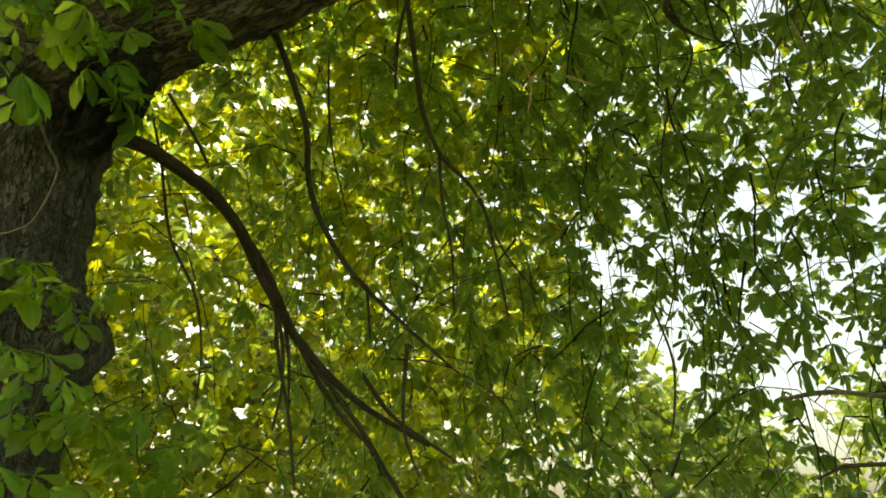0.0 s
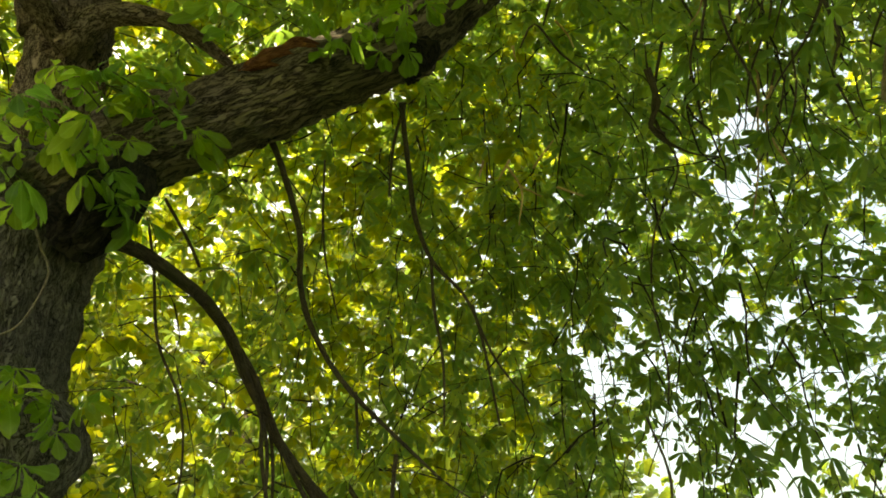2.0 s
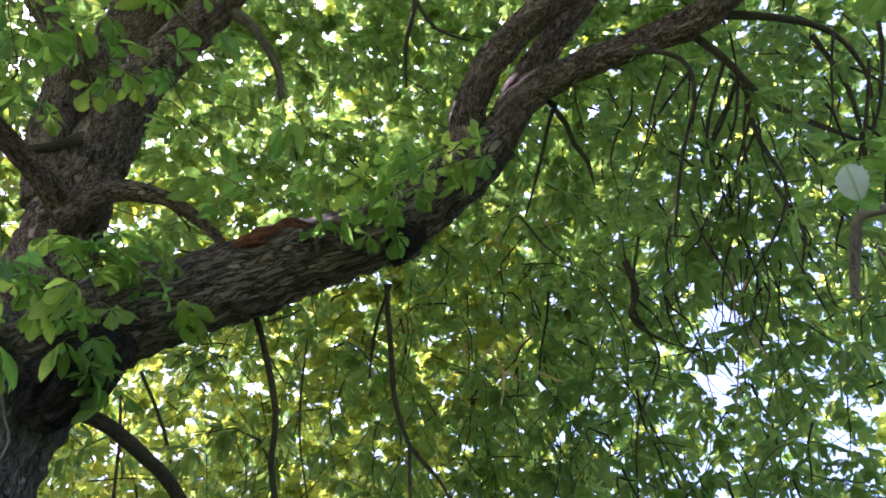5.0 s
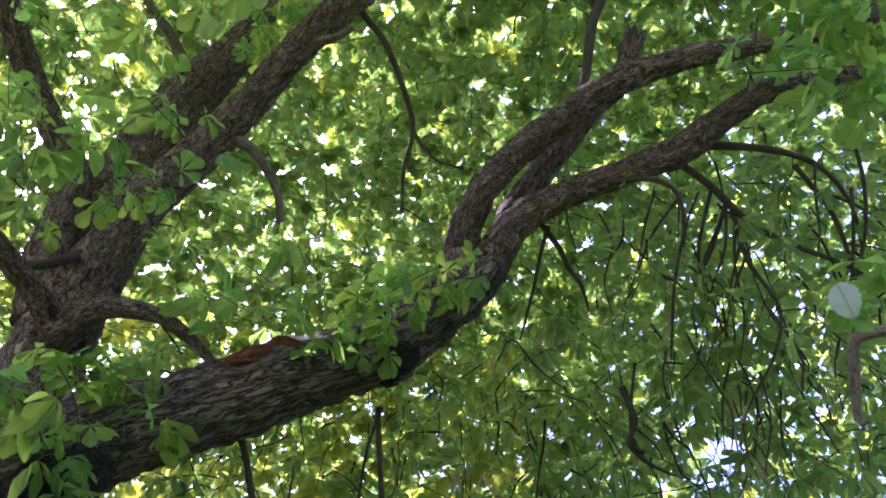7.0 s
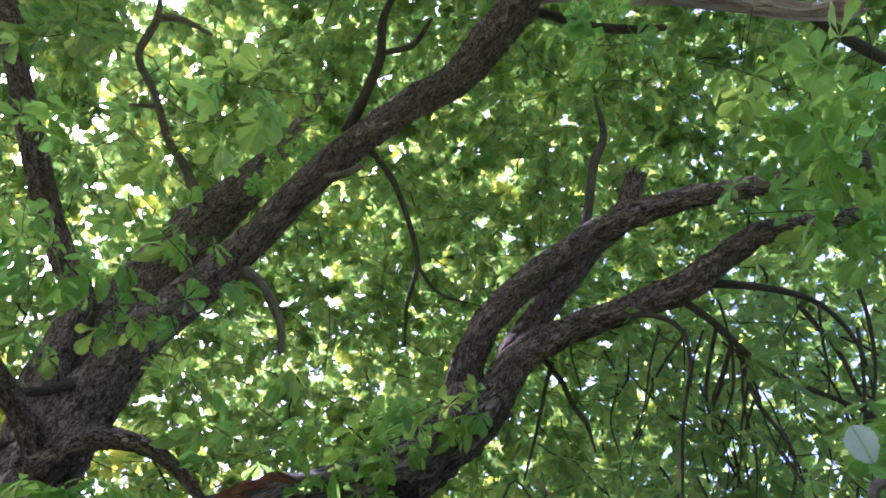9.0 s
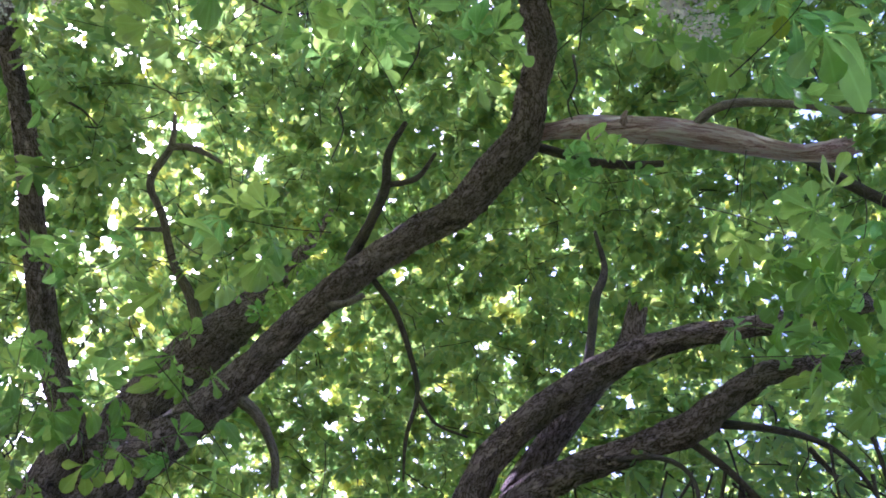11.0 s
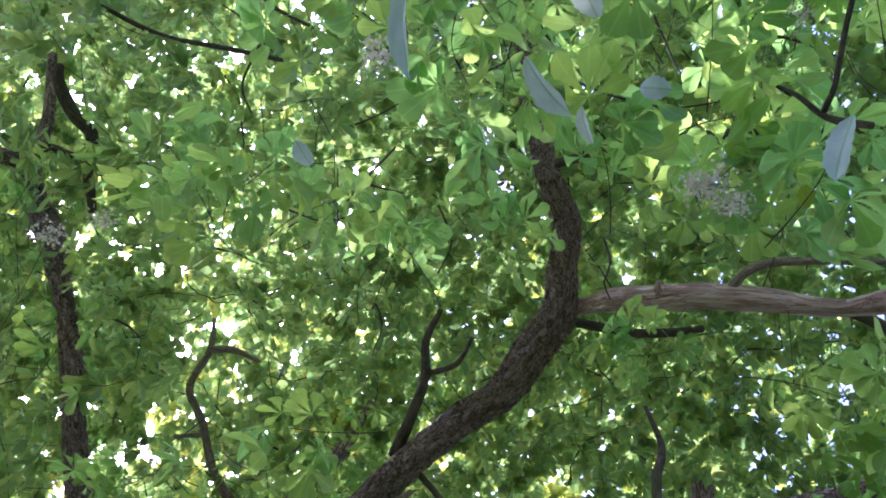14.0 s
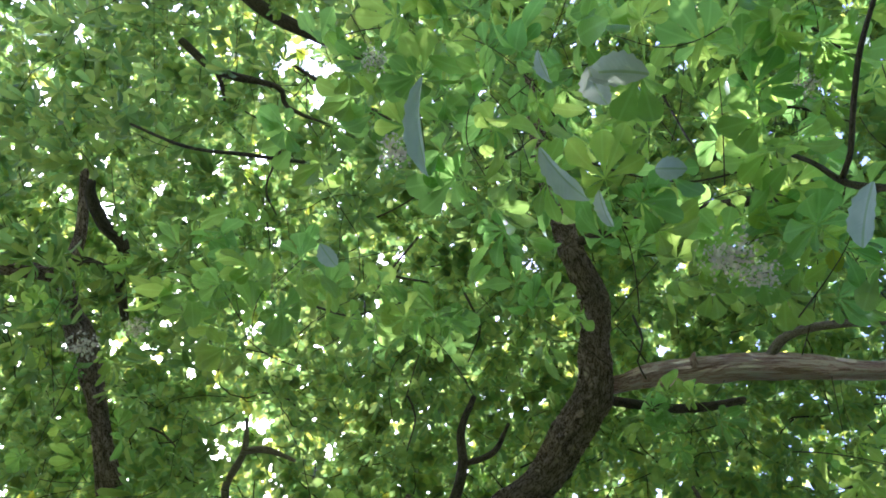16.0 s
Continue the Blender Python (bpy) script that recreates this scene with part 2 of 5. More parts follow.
# ---- leaves ----
def leaflet(length, width, stations, droop, fold, rng, fine=False, oval=False):
    """One obovate leaflet with its midrib, along +x: vertices, triangles, uv. A fine one is cupped, wavy and toothed."""
    prof = {0.0: 0.03, 0.18: 0.11, 0.35: 0.28, 0.5: 0.5, 0.65: 0.76, 0.78: 0.88, 0.88: 0.8, 0.95: 0.46}
    if oval:
        prof = {0.0: 0.08, 0.1: 0.4, 0.3: 0.78, 0.5: 0.92, 0.7: 0.86, 0.85: 0.64, 0.95: 0.34}
    ks = np.array(list(prof)), np.array(list(prof.values()))
    us = np.linspace(0, 0.95, stations)
    across = (1, 0.55, 0, -0.55, -1) if fine else (1, 0, -1)
    n = len(across)
    phase, wave, bend = rng.uniform(0, 6.28), rng.uniform(0.02, 0.06) if fine else 0.0, rng.uniform(-0.25, 0.25)
    vs, uvs, tris = [], [], []
    for i, u in enumerate(us):
        w = np.interp(u, *ks) * width * 0.6
        z = -droop * length * u ** 2
        for k in across:
            tooth = 1 + (0.07 * (-1) ** i if fine and abs(k) == 1 and i else rng.uniform(-0.05, 0.05))
            y = k * w * tooth
            cup = fold * abs(y) * (1.0 - 0.45 * abs(k)) * 1.5 + wave * length * math.sin(phase + 9 * u + 2 * k) * abs(k) * u
            vs.append((u * length, y + bend * length * u * u * 0.4, z + cup))
            uvs.append((u, 0.6 * k * np.interp(u, *ks)))
    vs.append((length, bend * length * 0.4, -droop * length * 1.05))
    uvs.append((1, 0))
    for i in range(stations - 1):
        for c in range(n - 1):
            a = n * i + c
            tris += [(a, a + 1, a + n + 1), (a, a + n + 1, a + n)]
    a, t = n * (stations - 1), len(vs) - 1
    tris += [(a + c, a + c + 1, t) for c in range(n - 1)]
    return np.array(vs), np.array(tris), np.array(uvs)


def palmate(rng, stations, count=7, petiole=0.09, droop=0.35, fine=False):
    """A hand-shaped leaf: leaflets round the end of a leaf stalk. The stalk starts at the origin and runs along +x."""
    if count == 7:
        fans = [(0, 1.0), (37, 0.96), (-37, 0.96), (77, 0.8), (-77, 0.8), (124, 0.52), (-124, 0.52)]
    else:
        fans = [(0, 1.0), (46, 0.93), (-46, 0.93), (98, 0.68), (-98, 0.68)]
    vs, ts, uvs, base = [], [], [], 0
    for ang, k in fans:
        ln = 0.165 * k * rng.uniform(0.9, 1.1)
        v, t, uv = leaflet(ln, ln * (0.5 if fine else 0.56), stations, droop * rng.uniform(0.4, 1.6), rng.uniform(0.1, 0.45), rng, fine)
        a = radians(ang + rng.uniform(-9, 9))
        # each leaflet hangs and leans by itself
        v = v @ np.array(Euler((radians(rng.uniform(-28, 28)), radians(rng.uniform(-8, 34)), 0)).to_matrix()).T
        x, y = v[:, 0] * math.cos(a) - v[:, 1] * math.sin(a), v[:, 0] * math.sin(a) + v[:, 1] * math.cos(a)
        vs.append(np.stack([x + petiole, y, v[:, 2]], -1))
        ts.append(t + base)
        uvs.append(uv)
        base += len(v)
    stalk = np.array([(0, 0, 0, 0.0022), (petiole * 0.5, 0, 0.012, 0.0018), (petiole, 0, 0, 0.0016)])
    c, way, r = rings(stalk, 3)
    vs.append((c[:, None] + way * r[:, None, None]).reshape(-1, 3))
    f = tube_faces(3, 3, base)
    ts.append(np.vstack([f[:, :3], f[:, [0, 2, 3]]]))
    uvs.append(np.full((9, 2), 0.0))
    return np.vstack(vs), np.vstack(ts), np.vstack(uvs)


def plain_palmate(rng, count=7, petiole=0.08, droop=0.5):
    """The same leaf in few triangles, for the outer crown."""
    fans = [0, 32, -32, 68, -68, 112, -112] if count == 7 else [0, 40, -40, 88, -88]
    vs, ts = [], []
    for n, ang in enumerate(fans):
        ln, a, b = 0.17 * (1 - abs(ang) / 240) * rng.uniform(0.9, 1.1), radians(ang + rng.uniform(-6, 6)), 6 * n
        dr, w, f = droop * rng.uniform(0.5, 1.5), ln * 0.28, rng.uniform(-0.1, 0.25)
        for u, k in ((0, 0), (0.5, 0.75), (0.5, -0.75), (0.8, 1), (0.8, -1), (1, 0)):
            x, y = u * ln, k * w
            vs.append((x * math.cos(a) - y * math.sin(a) + petiole, x * math.sin(a) + y * math.cos(a), -dr * ln * u * u + f * abs(y)))
        ts += [(b, b + 2, b + 1), (b + 1, b + 2, b + 4), (b + 1, b + 4, b + 3), (b + 3, b + 4, b + 5)]
    return np.array(vs), np.array(ts), None


def tiny_palmate(rng, count=7, petiole=0.07, droop=0.5):
    """The plainest leaf, two triangles a leaflet, for the top of the crown."""
    fans = [0, 34, -34, 70, -70, 114, -114] if count == 7 else [0, 42, -42, 92, -92]
    vs, ts = [], []
    for n, ang in enumerate(fans):
        ln, a, b = 0.17 * (1 - abs(ang) / 240) * rng.uniform(0.9, 1.1), radians(ang + rng.uniform(-6, 6)), 4 * n
        dr, w, f = droop * rng.uniform(0.5, 1.5), ln * 0.3, rng.uniform(-0.2, 0.3)
        for u, k in ((0, 0), (0.68, 1), (0.68, -1), (1, 0)):
            x, y = u * ln, k * w
            vs.append((x * math.cos(a) - y * math.sin(a) + petiole, x * math.sin(a) + y * math.cos(a), -dr * ln * u * u + f * abs(y)))
        ts += [(b, b + 2, b + 1), (b + 1, b + 2, b + 3)]
    return np.array(vs), np.array(ts), None


def frames_of(way, up):
    """Turns whose x runs along way and whose z leans to up; arrays of vectors in, (n, 3, 3) out."""
    x = way / (np.linalg.norm(way, axis=1, keepdims=True) + 1e-9)
    z = up - x * (up * x).sum(1, keepdims=True)
    z /= np.linalg.norm(z, axis=1, keepdims=True) + 1e-9
    return np.stack([x, np.cross(z, x), z], -1)


def scatter(name, at, turn, size, kinds, mat, rng):
    """Many leaves in one mesh."""
    pick = rng.integers(0, len(kinds), len(at))
    vs, ts, base = [], [], 0
    for k, (v, t, _) in enumerate(kinds):
        i = np.where(pick == k)[0]
        if not len(i):
            continue
        p = np.einsum("nij,vj->nvi", turn[i], v) * size[i][:, None, None] + at[i][:, None]
        vs.append(p.reshape(-1, 3))
        ts.append((t[None] + (base + np.arange(len(i)) * len(v))[:, None, None]).reshape(-1, 3))
        base += len(i) * len(v)
    return mesh_of(name, np.vstack(vs), np.vstack(ts), mat)


RNG = np.random.default_rng(7)
SMALL_LEAVES = [plain_palmate(RNG, c, 0.08, d) for c, d in ((7, 0.5), (5, 0.7), (7, 0.8), (5, 0.4), (7, 0.3))]
TINY_LEAVES = [tiny_palmate(RNG, c, 0.07, d) for c, d in ((7, 0.5), (5, 0.7), (7, 0.8), (5, 0.4), (7, 0.3))]
MID_LEAVES = [palmate(RNG, 3, c, 0.09, d) for c, d in ((7, 0.5), (5, 0.7), (7, 0.8), (7, 0.3), (5, 0.4))]
NEAR_LEAVES = [palmate(RNG, 9, c, 0.11, d, True) for c, d in ((7, 0.25), (5, 0.45), (7, 0.6), (5, 0.3), (7, 0.15), (7, 0.4), (7, 0.8), (5, 0.7), (7, 0.5), (5, 0.15))]
NEAR_MESHES = [mesh_of("leaf", v, t, LEAF_NEAR, uv) for v, t, uv in NEAR_LEAVES]


# ---- ground ----
def build_ground():
    m, n, links, b = material("meadow")
    t1, t2 = noise_node(n, links, 0.35, 6), noise_node(n, links, 22, 8)
    r = ramp(n, [(0.3, (0.055, 0.08, 0.025)), (0.55, (0.10, 0.14, 0.04)), (0.75, (0.18, 0.19, 0.08))])
    mx = n.new("ShaderNodeMath")
    mx.operation = 'MULTIPLY_ADD'
    mx.inputs[1].default_value = 0.5
    links.new(t1.outputs["Fac"], mx.inputs[0])
    half = n.new("ShaderNodeMath")
    half.operation = 'MULTIPLY'
    half.inputs[1].default_value = 0.5
    links.new(t2.outputs["Fac"], half.inputs[0])
    links.new(half.outputs[0], mx.inputs[2])
    links.new(mx.outputs[0], r.inputs[0])
    links.new(r.outputs[0], b.inputs["Base Color"])
    b.inputs["Roughness"].default_value = 0.95
    bp = n.new("ShaderNodeBump")
    bp.inputs["Distance"].default_value = 0.05
    links.new(t2.outputs["Fac"], bp.inputs["Height"])
    links.new(bp.outputs[0], b.inputs["Normal"])
    near, far = np.linspace(-60, 60, 61), np.array([100, 200, 450, 900, 1500.0])
    g = np.r_[-far[::-1], near, far]
    x, y = np.meshgrid(g, g, indexing="ij")
    z = 0.12 * np.sin(x * 0.21 + 0.5) * np.sin(y * 0.17) * np.clip((np.hypot(x, y) - 4) / 10, 0, 1)
    k = len(g)
    i, j = np.meshgrid(np.arange(k - 1), np.arange(k - 1), indexing="ij")
    a = (i * k + j).ravel()
    quads = np.stack([a, a + k, a + k + 1, a + 1], -1)
    me = mesh_of("ground", np.stack([x, y, z], -1).reshape(-1, 3), quads, m)
    tagged(new("ground", me), "shaded grassy ground under the trees", "ground", kind="structure")


build_ground()

# ---- the chestnut tree ----
tree = tagged(new("chestnut_tree"), "old horse chestnut with furrowed bark, drooping branches and palmate leaves", "tree")
limb("trunk", [(-1.67, 3.05, -0.25, 0.620), (-1.68, 3.03, 0.15, 0.470), (-1.70, 2.99, 0.70, 0.370), (-1.73, 2.93, 1.30, 0.330), (-1.73, 2.93, 1.82, 0.251), (-1.76, 2.81, 2.36, 0.298), (-1.78, 2.73, 2.73, 0.328), (-1.77, 2.67, 3.03, 0.345), (-1.77, 2.65, 3.29, 0.377), (-1.75, 2.58, 3.51, 0.284)],
     BARK_TRUNK, tree, "broad trunk with deep furrows and burrs", around=72, step=0.022, rough=0.12, grain=7.0,
     lumps=((-1.40, 2.85, 2.33, 0.19, 0.15), (-1.41, 2.70, 2.42, 0.12, 0.03)))
limb("limb", [(-1.60, 2.60, 3.32, 0.217), (-1.32, 2.54, 3.53, 0.196), (-1.03, 2.51, 3.66, 0.172), (-0.76, 2.48, 3.78, 0.163), (-0.49, 2.44, 3.90, 0.148), (-0.20, 2.41, 4.04, 0.135), (0.01, 2.35, 4.19, 0.133), (0.19, 2.27, 4.34, 0.124), (0.33, 2.17, 4.47, 0.110)],
     BARK, tree, "massive furrowed limb", around=52, step=0.018, rough=0.22, lumps=((-0.06, 2.40, 3.95, 0.07, 0.06), (-0.58, 2.33, 3.88, 0.14, 0.03)))
limb("fork_limb", [(0.17, 2.22, 4.42, 0.089), (0.19, 2.11, 4.53, 0.083), (0.23, 1.96, 4.62, 0.077), (0.38, 1.75, 4.72, 0.074), (0.63, 1.53, 4.79, 0.071), (0.87, 1.33, 4.80, 0.065), (1.09, 1.19, 4.75, 0.057), (1.33, 1.07, 4.64, 0.050), (1.52, 0.96, 4.53, 0.043), (1.68, 0.84, 4.42, 0.036)],
     BARK_STEM, tree, "", around=38, step=0.016, rough=0.24)
limb("fork_limb", [(0.33, 2.16, 4.48, 0.094), (0.46, 1.98, 4.58, 0.083), (0.66, 1.85, 4.62, 0.071), (0.91, 1.72, 4.63, 0.066), (1.15, 1.58, 4.63, 0.069), (1.30, 1.42, 4.64, 0.061), (1.44, 1.28, 4.64, 0.052), (1.58, 1.21, 4.59, 0.043), (1.78, 1.10, 4.52, 0.033)],
     BARK_STEM, tree, "", around=38, step=0.016, rough=0.24)
limb("broken_limb", [(0.42, 2.08, 4.70, 0.078), (0.58, 1.86, 4.86, 0.074), (0.78, 1.60, 5.01, 0.066), (0.94, 1.42, 5.10, 0.059), (0.98, 1.23, 5.18, 0.053)],
     BARK_STEM, tree, "snapped-off limb with a pale splintered end", around=26, broken=True)
limb("stem", [(-1.63, 2.65, 3.41, 0.179), (-1.70, 2.58, 3.73, 0.168), (-1.69, 2.52, 4.06, 0.155), (-1.65, 2.43, 4.48, 0.141), (-1.54, 2.28, 4.91, 0.119), (-1.37, 2.16, 5.18, 0.106), (-1.12, 1.96, 5.48, 0.098), (-0.80, 1.64, 5.75, 0.092), (-0.49, 1.37, 5.94, 0.088), (-0.22, 1.18, 6.10, 0.094), (0.05, 1.01, 6.20, 0.107), (0.21, 0.80, 6.28, 0.119), (0.40, 0.54, 6.36, 0.111), (0.42, 0.23, 6.43, 0.091), (0.45, -0.02, 6.49, 0.097), (0.35, -0.31, 6.59, 0.088), (0.32, -0.44, 6.68, 0.083), (0.27, -0.74, 6.86, 0.076), (0.20, -1.11, 7.01, 0.068), (0.16, -1.51, 7.12, 0.048), (0.14, -1.89, 7.22, 0.026), (0.12, -2.21, 7.22, 0.009)],
     BARK_STEM, tree, "leaning stem with scaly bark", around=44, step=0.016, rough=0.25)
limb("stem", [(-2.01, 2.77, 4.69, 0.152), (-1.96, 2.56, 5.29, 0.154), (-1.82, 2.35, 5.74, 0.154), (-1.61, 2.14, 6.16, 0.169), (-1.39, 1.97, 6.53, 0.131), (-1.22, 1.77, 6.86, 0.078), (-1.10, 1.60, 7.14, 0.046), (-1.00, 1.40, 7.42, 0.018)],
     BARK_STEM, tree, "", around=34, step=0.02, rough=0.18)
limb("stem", [(-1.93, 2.67, 4.39, 0.131), (-2.02, 2.51, 4.75, 0.105), (-2.04, 2.33, 5.26, 0.085), (-2.18, 2.15, 5.42, 0.077), (-2.35, 1.86, 5.60, 0.076), (-2.50, 1.44, 5.80, 0.076), (-2.65, 0.79, 6.00, 0.061), (-2.70, 0.39, 6.02, 0.057), (-2.80, -0.00, 6.10, 0.052), (-2.97, -0.29, 6.13, 0.054), (-2.97, -0.72, 6.33, 0.038), (-3.01, -1.17, 6.46, 0.027)],
     BARK_STEM, tree, "", around=26, rough=0.13)
limb("branch", [(-2.44, 0.86, 5.76, 0.042), (-2.58, 0.51, 5.86, 0.043), (-2.72, 0.14, 5.93, 0.065), (-2.90, -0.22, 6.06, 0.067), (-2.95, -0.40, 6.02, 0.052), (-3.20, -0.48, 5.84, 0.054), (-3.52, -0.56, 5.69, 0.043)],
     BARK_STEM, tree, "", around=18)
limb("branch", [(-2.47, -0.09, 5.97, 0.025), (-2.49, -0.40, 5.95, 0.039), (-2.46, -0.57, 5.95, 0.042), (-2.54, -0.68, 5.89, 0.042), (-2.59, -0.87, 5.83, 0.035), (-2.57, -0.96, 5.82, 0.021)],
     BARK_TWIG, tree, "", around=14)
twig("twig", [(-2.52, -0.40, 5.93, 0.021), (-2.65, -0.48, 5.85, 0.021), (-2.72, -0.45, 5.80, 0.017), (-2.74, -0.35, 5.80, 0.010)], BARK_TWIG, tree)
limb("broken_limb", [(-1.60, 2.40, 4.01, 0.074), (-1.66, 2.17, 4.03, 0.056), (-1.72, 1.91, 3.99, 0.047), (-1.78, 1.69, 3.97, 0.040)],
     BARK_STEM, tree, "bare grey broken branch", around=20, broken=True, rough=0.08)
limb("branch", [(-1.60, 2.36, 3.97, 0.075), (-1.42, 2.28, 4.08, 0.058), (-1.20, 2.31, 4.10, 0.038), (-1.06, 2.40, 4.08, 0.031), (-0.93, 2.51, 4.02, 0.024)],
     BARK_STEM, tree, "hooked bare branch", around=18)
twig("twig", [(-1.67, 2.27, 4.44, 0.033), (-1.75, 2.25, 4.34, 0.024), (-1.86, 2.20, 4.24, 0.021)], BARK_TWIG, tree)
limb("branch", [(-0.62, 1.38, 6.00, 0.042), (-0.52, 1.14, 6.03, 0.034), (-0.44, 0.91, 6.09, 0.032), (-0.44, 0.70, 6.13, 0.025), (-0.35, 0.50, 6.16, 0.017)],
     BARK_TWIG, tree, "", around=14)
twig("twig", [(-0.43, 0.89, 6.10, 0.021), (-0.25, 0.83, 6.12, 0.018), (-0.15, 0.67, 6.15, 0.011)], BARK_TWIG, tree)
twig("twig", [(-0.47, 1.44, 5.92, 0.020), (-0.30, 1.61, 5.83, 0.019), (-0.16, 1.87, 5.68, 0.017), (-0.11, 2.05, 5.60, 0.015), (-0.15, 2.27, 5.48, 0.012), (-0.14, 2.48, 5.36, 0.007)], BARK_TWIG, tree)
twig("twig", [(-0.11, 2.05, 5.60, 0.014), (0.02, 2.18, 5.53, 0.010), (0.21, 2.23, 5.50, 0.007)], BARK_TWIG, tree)
limb("broken_branch", [(-1.15, 2.04, 5.38, 0.039), (-0.99, 2.13, 5.32, 0.031), (-0.87, 2.31, 5.24, 0.024), (-0.84, 2.47, 5.15, 0.021)],
     BARK_GREY, tree, "", around=14, broken=True)
twig("twig", [(-0.70, 1.58, 5.74, 0.030), (-0.59, 1.55, 5.71, 0.023), (-0.48, 1.48, 5.70, 0.016)], BARK_GREY, tree)
twig("twig", [(0.70, 1.44, 4.82, 0.026), (0.73, 1.30, 4.98, 0.023), (0.75, 1.16, 5.12, 0.025), (0.80, 1.05, 5.25, 0.018), (0.75, 0.89, 5.40, 0.010)], BARK_TWIG, tree)
twig("twig", [(0.85, 1.74, 4.58, 0.017), (1.01, 1.67, 4.51, 0.013), (1.13, 1.70, 4.45, 0.011), (1.17, 1.82, 4.36, 0.009), (1.15, 2.04, 4.22, 0.008), (1.15, 2.31, 4.01, 0.005)], BARK_TWIG, tree)
limb("drooping_branch", [(1.12, 1.61, 4.62, 0.019), (1.32, 1.71, 4.55, 0.017), (1.50, 1.83, 4.46, 0.014), (1.68, 1.89, 4.39, 0.014), (1.91, 1.92, 4.29, 0.010), (2.08, 1.95, 4.14, 0.006)],
     BARK_TWIG, tree, "", around=14)
limb("drooping_branch", [(1.28, 1.55, 4.65, 0.022), (1.52, 1.53, 4.61, 0.017), (1.74, 1.55, 4.54, 0.013), (1.91, 1.68, 4.44, 0.009), (1.97, 1.85, 4.29, 0.006)],
     BARK_TWIG, tree, "", around=14)
twig("hanging_twig", [(1.43, 1.80, 4.51, 0.0128), (1.51, 1.98, 4.36, 0.0105), (1.64, 2.11, 4.19, 0.0083), (1.63, 2.28, 4.06, 0.0067), (1.52, 2.51, 3.90, 0.0045), (1.51, 2.75, 3.75, 0.0030)], BARK_TWIG, tree)
twig("hanging_twig", [(1.77, 1.75, 3.65, 0.024), (1.66, 1.83, 3.67, 0.022), (1.65, 1.89, 3.62, 0.021), (1.66, 2.05, 3.47, 0.016), (1.68, 2.03, 3.44, 0.007)], BARK_GREY, tree)
limb("dead_branch", [(0.38, 0.54, 6.48, 0.056), (0.57, 0.49, 6.37, 0.055), (0.76, 0.43, 6.25, 0.074), (1.02, 0.41, 6.13, 0.079), (1.20, 0.39, 6.05, 0.078), (1.41, 0.39, 5.97, 0.076), (1.60, 0.40, 5.86, 0.064), (1.77, 0.41, 5.74, 0.050), (1.91, 0.40, 5.67, 0.052), (2.00, 0.37, 5.60, 0.066), (2.05, 0.34, 5.57, 0.045)],
     DEADWOOD, tree, "barkless pinkish-grey dead branch, snapped at its end", around=34, step=0.016, rough=0.16, grain=5.0, broken=True)
limb("dead_branch", [(1.34, 0.36, 5.99, 0.032), (1.42, 0.24, 5.96, 0.029), (1.55, 0.18, 5.89, 0.027), (1.75, 0.16, 5.77, 0.023), (1.97, 0.16, 5.65, 0.019), (2.15, 0.14, 5.50, 0.014)],
     BARK_GREY, tree, "", around=16, broken=True)
limb("branch", [(1.56, 0.35, 6.03, 0.017), (1.97, 0.45, 5.86, 0.035), (2.16, 0.55, 5.75, 0.035), (2.41, 0.65, 5.60, 0.031)],
     BARK_TWIG, tree, "", around=14)
twig("twig", [(0.41, 0.60, 6.56, 0.038), (0.82, 0.67, 6.49, 0.030), (1.07, 0.67, 6.44, 0.030), (1.31, 0.63, 6.39, 0.022)], BARK_TWIG, tree)
limb("branch", [(0.34, -0.42, 6.68, 0.034), (0.51, -0.46, 6.46, 0.032), (0.83, -0.53, 6.21, 0.033), (1.19, -0.54, 5.92, 0.031), (1.51, -0.54, 5.71, 0.024), (1.89, -0.51, 5.43, 0.018)],
     BARK_TWIG, tree, "", around=14)
twig("twig", [(0.91, -0.37, 3.80, 0.010), (0.89, -0.42, 3.69, 0.008), (0.90, -0.54, 3.67, 0.008), (0.91, -0.68, 3.62, 0.008), (0.94, -0.82, 3.56, 0.006)], BARK_TWIG, tree)
twig("twig", [(0.84, -0.49, 4.03, 0.005), (0.88, -0.43, 3.91, 0.008), (0.92, -0.35, 3.80, 0.011), (0.98, -0.31, 3.67, 0.011)], BARK_TWIG, tree)
limb("branch", [(-2.18, -2.77, 7.12, 0.068), (-1.87, -2.49, 7.24, 0.059), (-1.44, -2.26, 7.35, 0.051), (-1.17, -2.11, 7.36, 0.037), (-0.81, -1.94, 7.37, 0.023)],
     BARK_TWIG, tree, "", around=16)
twig("twig", [(-2.47, -2.21, 6.89, 0.030), (-2.22, -1.97, 6.97, 0.035), (-1.79, -1.83, 7.07, 0.022), (-1.73, -1.68, 7.13, 0.018), (-1.39, -1.50, 7.17, 0.009)], BARK_TWIG, tree)
twig("twig", [(-2.24, -2.01, 6.95, 0.026), (-2.21, -1.87, 7.01, 0.018), (-2.21, -1.71, 7.07, 0.009)], BARK_TWIG, tree)
twig("twig", [(-1.60, -0.91, 4.50, 0.005), (-1.41, -0.82, 4.62, 0.007), (-1.20, -0.79, 4.72, 0.009), (-0.95, -0.75, 4.81, 0.008)], BARK_TWIG, tree)
twig("twig", [(-0.99, -1.22, 4.89, 0.007), (-0.81, -1.10, 4.97, 0.008), (-0.59, -0.97, 5.05, 0.009), (-0.52, -0.84, 5.09, 0.005)], BARK_TWIG, tree)
